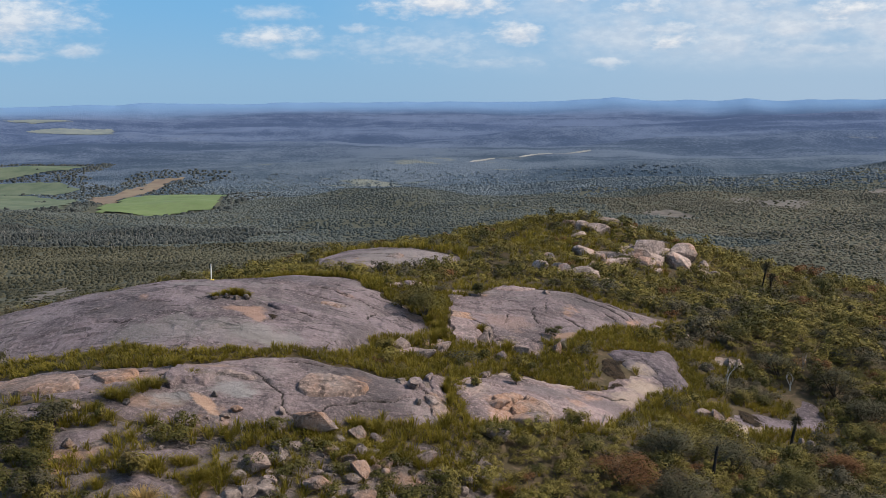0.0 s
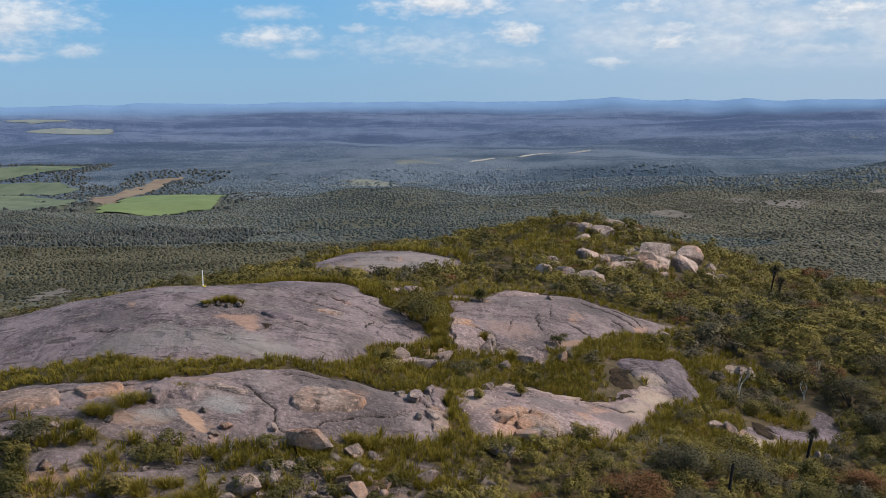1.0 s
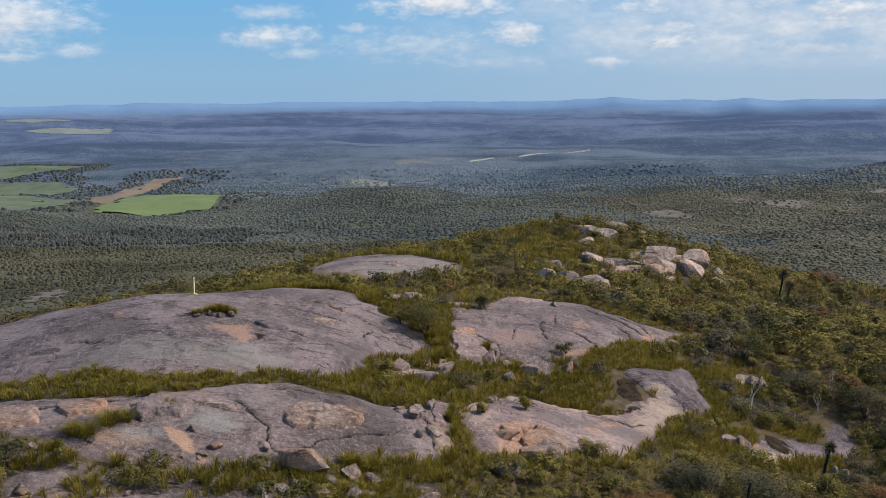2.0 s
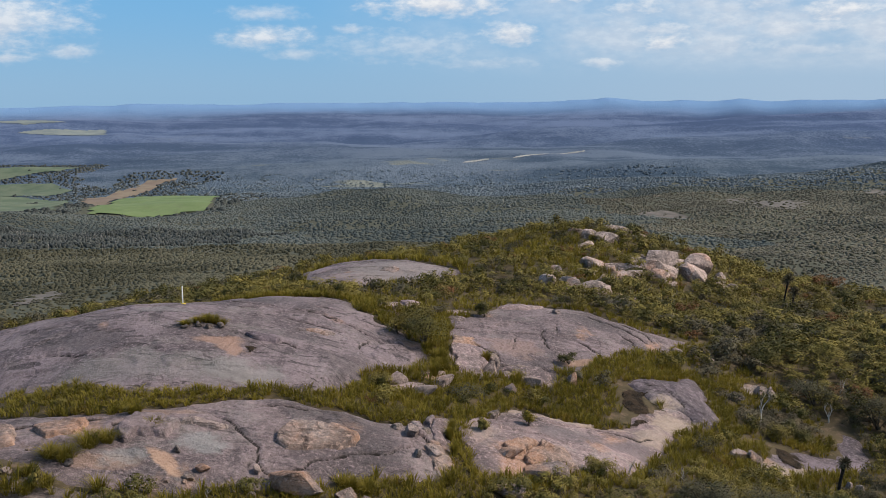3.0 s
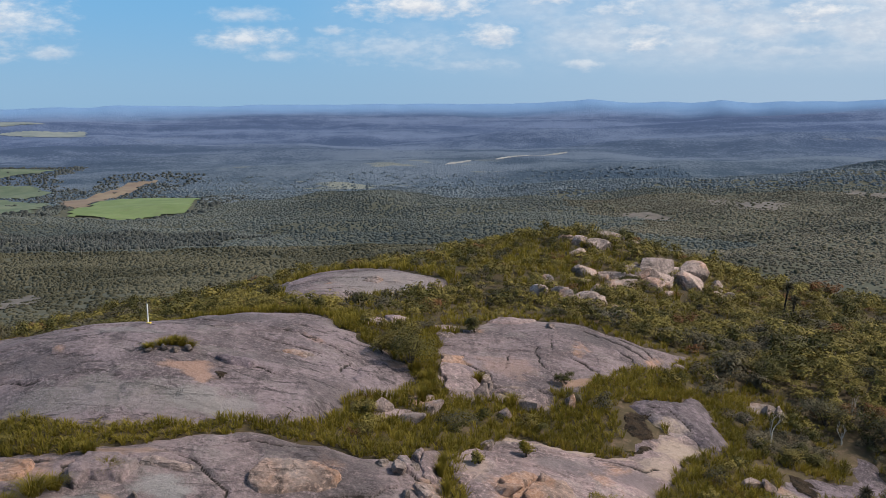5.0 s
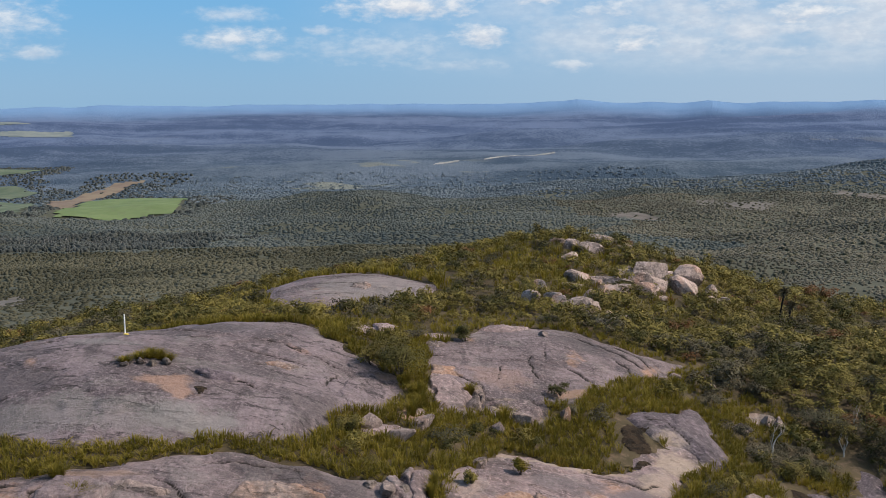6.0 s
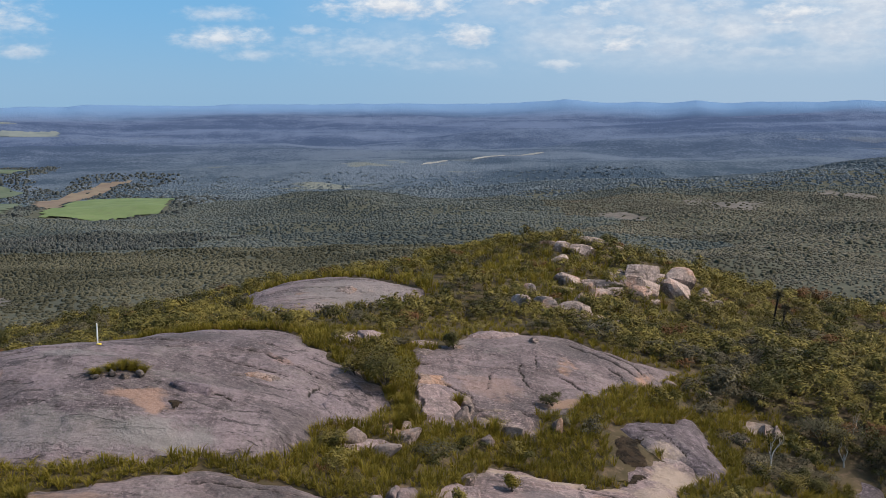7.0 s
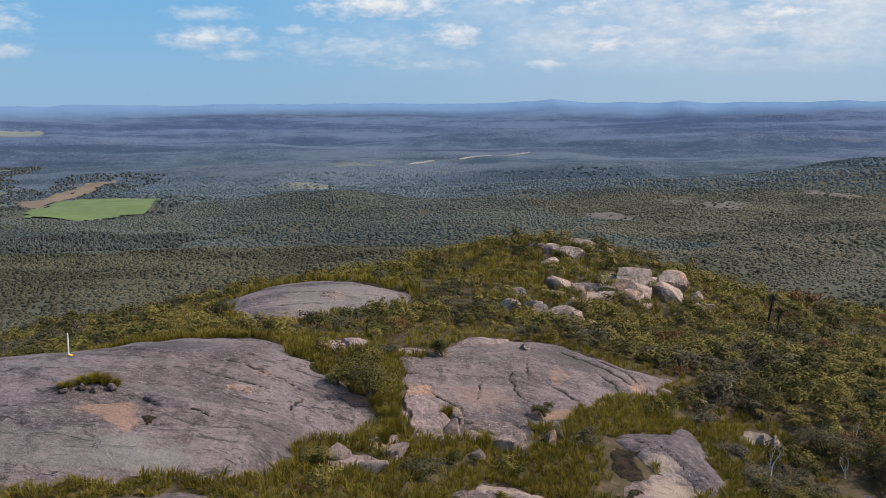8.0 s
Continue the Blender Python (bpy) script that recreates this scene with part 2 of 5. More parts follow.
ROCK_LOOSE = granite("granite_loose", (0.150, 0.112, 0.100), (0.250, 0.185, 0.160), stain_at=0.54, pale=0.5, grain=3.0)
ROCK_APRON = granite("granite_apron", (0.066, 0.052, 0.048), (0.120, 0.092, 0.082), stain_at=0.58, pale=0.4, grain=2.0)
ROCK_RUBBLE = granite("granite_rubble", (0.105, 0.082, 0.072), (0.190, 0.146, 0.124), stain_at=0.55, pale=0.4, grain=3.0)
ROCK_KNOB = granite("granite_knob", (0.209, 0.156, 0.135), (0.343, 0.260, 0.224), stain=(0.443, 0.240, 0.157), stain_at=0.52, pale=0.5, grain=2.0)
ROCK_RED = granite("granite_red", (0.150, 0.105, 0.088), (0.255, 0.172, 0.135), stain=(0.36, 0.19, 0.11), stain_at=0.48, pale=0.5, grain=2.5)

SOIL = earth("soil", [(0.046, 0.038, 0.020), (0.077, 0.058, 0.033), (0.124, 0.087, 0.061)], 0.5)
WOOD_FLOOR = earth("wood_floor", [(0.056, 0.058, 0.040), (0.084, 0.084, 0.060), (0.070, 0.067, 0.050)], 0.03)
SEDGE = foliage("sedge_leaf", (0.084, 0.072, 0.011), (0.252, 0.198, 0.032), rust=(0.192, 0.120, 0.028), patch=0.5, through_leaf=0.4)
HEATH_OLIVE = foliage("heath_leaf_olive", (0.042, 0.035, 0.009), (0.258, 0.208, 0.052), rust=(0.133, 0.087, 0.032), through_leaf=0.12)
HEATH_GREEN = foliage("heath_leaf_green", (0.022, 0.024, 0.008), (0.128, 0.112, 0.030), rust=(0.094, 0.066, 0.023), through_leaf=0.12)
HEATH_GREY = foliage("heath_leaf_grey", (0.029, 0.026, 0.015), (0.150, 0.129, 0.079), through_leaf=0.12)
HEATH_RUST = foliage("heath_leaf_rust", (0.096, 0.046, 0.018), (0.188, 0.092, 0.038))
MALLEE = foliage("mallee_leaf", (0.017, 0.018, 0.010), (0.102, 0.093, 0.050), rust=(0.119, 0.068, 0.034), through_leaf=0.12)
GUM = foliage("gum_leaf", (0.080, 0.078, 0.050), (0.158, 0.148, 0.098), rust=(0.15, 0.125, 0.088), patch=0.010, grain=0.05, through_leaf=0.45, single=0.22)
# bluer than GUM: a slight haze painted into the leaf colour
GUM_FAINT_HAZE = foliage("gum_leaf_faint_haze", (0.086, 0.100, 0.092), (0.156, 0.170, 0.152), patch=0.005, through_leaf=0.45, single=0.2)
GUM_DARK = foliage("gum_leaf_dark", (0.056, 0.062, 0.058), (0.096, 0.104, 0.094), patch=0.02, through_leaf=0.35, single=0.2)
# far leaves tinted blue: aerial haze painted into the leaf colour
GUM_HAZED = foliage("gum_leaf_hazed", (0.108, 0.136, 0.156), (0.180, 0.216, 0.240), patch=0.0035, through_leaf=0.45, single=0.12)
SCRUB = foliage("scrub_leaf", (0.074, 0.070, 0.050), (0.146, 0.132, 0.094), rust=(0.16, 0.13, 0.095), patch=0.010, grain=0.08, through_leaf=0.25, single=0.2)
BARK = earth("bark", [(0.045, 0.036, 0.03), (0.11, 0.09, 0.075)], 6.0)
BARK_PALE = earth("pale_bark", [(0.28, 0.25, 0.22), (0.45, 0.42, 0.38)], 4.0)
CHAR = earth("charred_trunk", [(0.012, 0.011, 0.010), (0.04, 0.034, 0.03)], 9.0)
MOSS = earth("dry_moss", [(0.012, 0.009, 0.006), (0.045, 0.030, 0.018), (0.07, 0.05, 0.03)], 1.8, 0.8, 0.2)
PADDOCK = earth("paddock_grass", [(0.106, 0.148, 0.058), (0.140, 0.184, 0.078), (0.128, 0.152, 0.075)], 0.02)
PADDOCK_DULL = earth("paddock_grass_dull", [(0.078, 0.105, 0.066), (0.122, 0.142, 0.092)], 0.02)
# far paddocks greyed and blued to match the painted haze around them
PADDOCK_HAZED = earth("paddock_hazed", [(0.140, 0.165, 0.160), (0.190, 0.210, 0.190)], 0.02)
TILLED = earth("bare_paddock", [(0.150, 0.110, 0.085), (0.200, 0.160, 0.110)], 0.02)
GRAVEL = earth("pale_gravel", [(0.17, 0.18, 0.17), (0.34, 0.33, 0.30)], 0.02)
ROCK_FAR = earth("far_granite", [(0.095, 0.084, 0.074), (0.150, 0.130, 0.114), (0.06, 0.06, 0.042)], 0.07)
PAINT_WHITE = earth("white_paint", [(0.74, 0.73, 0.69), (0.82, 0.81, 0.78)], 5.0, 0.05, 0.01)
PAINT_YELLOW = earth("yellow_paint", [(0.62, 0.46, 0.06), (0.72, 0.55, 0.12)], 8.0, 0.05, 0.01)


def distance_material():
    m, n, p = shader("hazed_country")
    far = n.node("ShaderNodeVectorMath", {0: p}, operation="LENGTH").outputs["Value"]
    q = n.stretch(p, (1, 1, 0))
    broad = n.noise(n.stretch(q, (0.35, 1.5, 1), 6), 0.0030, 5.0, 0.6)
    tone = n.math("ADD", n.math("MULTIPLY", broad, 0.45), n.math("MULTIPLY", n.noise(q, 0.012, 4.0, 0.6), 0.22))
    tone = n.ramp(n.math("ADD", tone, n.math("MULTIPLY", n.noise(q, 0.10, 6.0, 0.75), 0.36)), 0.44, 0.59)
    # woods already shift to blue from 2000 to 3000, as painted haze
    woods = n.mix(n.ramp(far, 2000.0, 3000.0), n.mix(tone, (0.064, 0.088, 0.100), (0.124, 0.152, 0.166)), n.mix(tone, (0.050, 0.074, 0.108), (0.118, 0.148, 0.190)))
    clear = n.math("MULTIPLY", n.ramp(n.noise(n.stretch(q, (0.5, 1.6, 1), 4), 0.006, 4.0, 0.6), 0.60, 0.65), n.ramp(n.noise(q, 0.0007, 2.0), 0.47, 0.57))
    woods = n.mix(n.math("MULTIPLY", clear, 0.7), woods, (0.21, 0.215, 0.17))
    # woods, then ranges, their blue a haze painted in by distance
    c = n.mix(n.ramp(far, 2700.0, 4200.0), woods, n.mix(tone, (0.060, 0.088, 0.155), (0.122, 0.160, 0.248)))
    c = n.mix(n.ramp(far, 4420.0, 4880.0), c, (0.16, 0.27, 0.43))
    finish(n, c, 1.0, n.noise(q, 0.08, 7.0, 0.75), 0.6, 12.0, 0.0)
    return m


DISTANCE = distance_material()


# ------------------------------------------------------------ forms
def mesh_of(name, verts, faces, material, smooth=False):
    """A mesh from arrays: verts n x 3, faces a list of index arrays, each m x 3 or m x 4."""
    me = bpy.data.meshes.new(name)
    verts = np.asarray(verts, np.float32)
    faces = [np.asarray(f, np.int32) for f in faces if len(f)]
    me.vertices.add(len(verts))
    me.vertices.foreach_set("co", verts.ravel())
    loops = np.concatenate([f.ravel() for f in faces])
    counts = np.concatenate([np.full(len(f), f.shape[1], np.int32) for f in faces])
    me.loops.add(len(loops))
    me.loops.foreach_set("vertex_index", loops)
    me.polygons.add(len(counts))
    me.polygons.foreach_set("loop_start", np.concatenate([[0], np.cumsum(counts)[:-1]]).astype(np.int32))
    me.polygons.foreach_set("loop_total", counts)
    me.polygons.foreach_set("use_smooth", np.full(len(counts), smooth))
    me.materials.append(material)
    me.update(calc_edges=True)
    return me


def part(name, me, parent, label=""):
    ob = new(name, me)
    ob.parent = parent
    return tagged(ob, label)


TABLE = np.random.RandomState(5).rand(256, 256)


def value_noise(x, y, seed=0):
    x, y = np.asarray(x, float) + seed * 17.3, np.asarray(y, float) + seed * 9.1
    i, j = np.floor(x).astype(int), np.floor(y).astype(int)
    u, v = x - i, y - j
    u, v = u * u * (3 - 2 * u), v * v * (3 - 2 * v)
    a, b = TABLE[i & 255, j & 255], TABLE[(i + 1) & 255, j & 255]
    c, d = TABLE[i & 255, (j + 1) & 255], TABLE[(i + 1) & 255, (j + 1) & 255]
    return (a * (1 - u) + b * u) * (1 - v) + (c * (1 - u) + d * u) * v - 0.5


def rough(x, y, size, octaves=4, seed=0):
    z, k = 0, 1.0
    for o in range(octaves):
        z = z + k * value_noise(np.asarray(x) / size, np.asarray(y) / size, seed + o)
        size, k = size / 2.03, k * 0.5
    return z


def ease(a, b, t):
    t = np.clip((t - a) / (b - a), 0, 1)
    return t * t * (3 - 2 * t)


# the hill top: swells and hollows (x, y, radius, height)
SWELLS = [
    (24, 57, 15, -5.47), (-45, 117, 28, -5.57), (24, 87, 15, -3.46), (-15, 57, 8, 2.16), (-18, 42, 8, 2.84),
    (-15, 135, 15, -3.04), (15, 120, 11, 2.45), (-9, 69, 8, 1.48), (-6, 48, 8, 0.68), (42, 105, 15, -3.94),
    (42, 69, 15, -4.81), (21, 30, 15, -4.76), (-27, 61, 8, 1.35), (-39, 84, 15, -4.04), (-33, 144, 11, -1.43),
    (6, 60, 8, -1.37), (21, 72, 8, -1.42), (-18, 117, 11, -1.65), (3, 72, 8, -0.81), (3, 87, 8, -1.11),
    (6, 42, 8, -2.04), (30, 78, 8, 1.08), (-6, 103, 8, -0.10), (-17, 96, 8, -1.00), (25, 118, 8, 1.00), (-17, 64, 6, 0.65), (-21.5, 63, 6, 0.60), (-9, 101, 7, 0.45),
]
# the fall of the country: distance, height
FALL = ((0, 200, 500, 760, 950, 1100, 1620, 1900, 2400, 3000, 3600, 4300, 4930),
        (-20, -52, -90, -120, -126, -127, -157, -176, -205, -178, -150, -93, -10))


# long low rises across the plain: x, y, half length, half depth, height
RISES = [
    (-60, 1780, 300, 120, 20), (320, 2250, 420, 130, 24), (-350, 2780, 560, 150, 24), (750, 2720, 500, 150, 34), (100, 3250, 700, 150, 26), (-900, 3350, 600, 140, 24),
    (1300, 3350, 620, 170, 40), (520, 3750, 520, 150, 36), (-500, 3900, 800, 160, 26), (1500, 4050, 700, 160, 30), (380, 1500, 260, 90, -10), (-1300, 4150, 600, 150, 24),
]


def hill_top(x, y):
    z = -1.974 -0.00225 * (x + 5) +0.00919 * (y - 75) -0.001626 * ((x + 5) ** 2 + (y - 75) ** 2)
    for a, b, r, h in SWELLS:
        z = z + h * np.exp(-((x - a) ** 2 + (y - b) ** 2) / (r * r))
    return z


def country(x, y):
    r = np.hypot(x, y)
    z = np.interp(r, *FALL) + 74 * np.exp(-(((x - 1000) / 480) ** 2 + ((y - 1850) / 430) ** 2))
    z = z + rough(x, y, 420, 3, 3) * 26 * ease(500, 1400, r) * (1 - 0.6 * ease(3600, 4800, r))
    z = z + rough(x * 0.8, y * 1.3, 620, 3, 9) * 46 * ease(2200, 3000, r) * (1 - ease(4200, 4800, r))
    z = z + rough(x, y, 170, 3, 12) * 17 * ease(380, 620, r) * (1 - ease(1900, 2400, r))
    away = 1 - np.exp(-(((x + 850) / 560) ** 2 + ((y - 2150) / 820) ** 2) * 1.6)
    for a, b, wide, deep, tall in RISES:
        z = z + tall * away * np.exp(-((x - a) / wide) ** 2 - ((y - b - 0.12 * (x - a)) / deep) ** 2)
    # ranges on the skyline
    b = np.degrees(np.arctan2(x, y))
    for at, wide, tall in ((-16, 3.5, 9), (9.6, 1.5, 17), (7.5, 2.5, 8), (16.5, 1.6, 9), (-8, 2.5, 5), (22, 3.0, 5), (13, 2.0, 5)):
        z = z + tall * np.exp(-((b - at) / wide) ** 2) * ease(4300, 4900, r)
    return z + rough(b, b * 0, 1.6, 4, 8) * 9 * ease(4300, 4900, r)


def ground_z(x, y):
    x, y = np.asarray(x, float), np.asarray(y, float)
    d = np.hypot(x - 2, (y - 78) * 0.85)
    k = ease(50, 330, d)
    top = hill_top(x, y) - 0.004 * np.maximum(d - 48, 0) ** 2 + rough(x, y, 3.0, 3, 1) * 0.14
    return top * (1 - k) + country(x, y) * k


def edge_distance(x, y, poly):
    """How far a point lies inside (positive) or outside (negative) of a polygon."""
    best, odd = np.full(np.shape(x), 1e9), np.zeros(np.shape(x), bool)
    for (ax, ay), (bx, by) in zip(poly, poly[1:] + poly[:1]):
        ex, ey = bx - ax, by - ay
        t = np.clip(((x - ax) * ex + (y - ay) * ey) / (ex * ex + ey * ey + 1e-9), 0, 1)
        best = np.minimum(best, np.hypot(x - ax - t * ex, y - ay - t * ey))
        odd ^= ((ay > y) != (by > y)) & (x < ex * (y - ay) / (by - ay + 1e-12) + ax)
    return np.where(odd, best, -best)


def sheet(x0, x1, y0, y1, step):
    xs, ys = np.arange(x0, x1 + step, step), np.arange(y0, y1 + step, step)
    x, y = np.meshgrid(xs, ys)
    n, m = len(ys), len(xs)
    i = (np.arange(n - 1)[:, None] * m + np.arange(m - 1)).ravel()
    return x.ravel(), y.ravel(), np.stack([i, i + 1, i + m + 1, i + m], 1)


def keep(verts, quads, good):
    quads = quads[good[quads].all(1)]
    used = np.unique(quads)
    again = np.zeros(len(verts), int)
    again[used] = np.arange(len(used))
    return verts[used], again[quads]


def polar(radii, bearings, fn):
    r, b = np.meshgrid(radii, np.radians(bearings), indexing="ij")
    x, y = (r * np.sin(b)).ravel(), (r * np.cos(b)).ravel()
    n, m = len(radii), len(bearings)
    i, j = np.meshgrid(np.arange(n - 1), np.arange(m), indexing="ij")
    k = (j + 1) % m
    f = np.stack([i * m + j, i * m + k, (i + 1) * m + k, (i + 1) * m + j], -1).reshape(-1, 4)
    return np.stack([x, y, fn(x, y)], 1), f[:, ::-1]


# ------------------------------------------------------------ the land
BEARINGS = np.concatenate([np.arange(-34, 36, 0.4), np.arange(36, 326, 8.0)])
RADII = np.concatenate([[0.5], np.geomspace(8, 4940, 420)])


def drape(name, poly, step, lift, material, label, category, warp=8.0, kind="structure"):
    """A cover that lies on the land inside a polygon."""
    xs, ys = [p[0] for p in poly], [p[1] for p in poly]
    x, y, q = sheet(min(xs), max(xs), min(ys), max(ys), step)
    d = edge_distance(x + rough(x, y, warp * 6, 3, 4) * warp, y + rough(x, y, warp * 6, 3, 6) * warp, poly)
    verts, q = keep(np.stack([x, y, ground_z(x, y) + lift], 1), q, d > 0)
    return tagged(new(name, mesh_of(name, verts, [q], material, True)), label, category, kind=kind)


BARE = [[(270, 1345), (324, 1370), (342, 1314), (285, 1250)], [(480, 1560), (540, 1450), (490, 1345), (440, 1364)], [(445, 1565), (485, 1580), (463, 1486), (430, 1470)],
        [(640, 1500), (695, 1592), (745, 1485), (690, 1440)], [(-215, 500), (-258, 627), (-245, 660), (-195, 540)], [(-320, 690), (-275, 668), (-290, 640), (-330, 660)]]
FIELDS = [
    [(-546, 1523), (-637, 1917), (-683, 2338), (-440, 2046), (-361, 1587), (-448, 1545)],
    [(-1420, 2720), (-1152, 2830), (-1010, 2900), (-1031, 2743), (-1183, 2640), (-1350, 2560)],
    [(-900, 1620), (-1120, 2330), (-939, 2280), (-825, 2250), (-690, 1900), (-575, 1500), (-640, 1450)],
    [(-1330, 2560), (-1162, 2612), (-993, 2597), (-891, 2473), (-898, 2320), (-995, 2290), (-1200, 2400)],
    [(-620, 1690), (-800, 2270), (-769, 2330), (-750, 2476), (-759, 2604), (-661, 2640), (-690, 2575), (-690, 2420), (-705, 2330), (-600, 1780)],
    [(-1620, 3840), (-1505, 3925), (-1302, 3980), (-1205, 3698), (-1473, 3806)],
    [(-1806, 4101), (-1692, 4171), (-1469, 4072), (-1621, 3974)],
    [(73, 2757), (153, 2793), (155, 2825), (74, 2778)],
    [(220, 2832), (460, 3043), (464, 3076), (222, 2860)],
]


def field_dip(x, y):
    """How far the land is let down under a draped field."""
    low = np.zeros(len(x))
    there = (np.hypot(x, y) > 1100) & (y > 0)
    for poly in FIELDS + BARE:
        low[there] = np.maximum(low[there], 2.2 * ease(0, 18, edge_distance(x[there], y[there], poly)))
    return low


for poly, material, label, category in zip(FIELDS, (PADDOCK, PADDOCK_DULL, PADDOCK_DULL, PADDOCK_DULL, TILLED, PADDOCK_HAZED, PADDOCK_HAZED, GRAVEL, GRAVEL), (
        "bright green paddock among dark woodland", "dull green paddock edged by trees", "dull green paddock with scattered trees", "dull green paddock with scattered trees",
        "bare brown strip of tilled soil", "far paddock in the woods, paled by painted haze", "far paddock in the woods, paled by painted haze", "pale gravel clearing in far woodland", "pale gravel clearing in far woodland"), ("paddock",) * 7 + ("clearing",) * 2):
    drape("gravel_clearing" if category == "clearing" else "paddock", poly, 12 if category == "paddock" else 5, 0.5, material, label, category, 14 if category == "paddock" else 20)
for poly in BARE:
    drape("rock_pavement", poly, 3, 0.5, ROCK_FAR, "grey bare granite pavement among scrub", "rock", 26)

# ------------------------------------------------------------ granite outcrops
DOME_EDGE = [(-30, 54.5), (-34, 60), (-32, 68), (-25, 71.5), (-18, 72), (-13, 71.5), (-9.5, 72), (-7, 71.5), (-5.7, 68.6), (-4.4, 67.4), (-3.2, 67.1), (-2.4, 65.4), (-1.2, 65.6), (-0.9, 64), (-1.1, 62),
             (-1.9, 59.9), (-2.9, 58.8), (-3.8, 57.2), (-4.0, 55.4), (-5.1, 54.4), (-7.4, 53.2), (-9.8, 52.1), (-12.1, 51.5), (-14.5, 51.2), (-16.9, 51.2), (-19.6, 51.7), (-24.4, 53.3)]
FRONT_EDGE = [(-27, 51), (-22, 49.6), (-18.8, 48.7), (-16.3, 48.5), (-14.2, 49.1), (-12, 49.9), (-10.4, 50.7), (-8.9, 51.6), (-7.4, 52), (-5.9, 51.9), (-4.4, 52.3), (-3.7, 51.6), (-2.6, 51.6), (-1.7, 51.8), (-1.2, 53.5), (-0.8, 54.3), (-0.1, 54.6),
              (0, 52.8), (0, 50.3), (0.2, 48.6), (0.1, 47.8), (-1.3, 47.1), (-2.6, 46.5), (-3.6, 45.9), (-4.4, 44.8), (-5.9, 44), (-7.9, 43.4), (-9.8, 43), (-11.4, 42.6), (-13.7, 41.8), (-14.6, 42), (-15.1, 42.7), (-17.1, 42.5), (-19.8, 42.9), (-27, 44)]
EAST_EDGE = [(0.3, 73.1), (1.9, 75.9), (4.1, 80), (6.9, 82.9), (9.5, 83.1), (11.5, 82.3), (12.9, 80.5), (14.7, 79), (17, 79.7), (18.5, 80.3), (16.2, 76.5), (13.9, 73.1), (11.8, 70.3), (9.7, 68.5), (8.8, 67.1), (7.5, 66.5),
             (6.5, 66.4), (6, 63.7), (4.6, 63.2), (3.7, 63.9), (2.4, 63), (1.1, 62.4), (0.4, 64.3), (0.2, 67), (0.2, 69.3)]
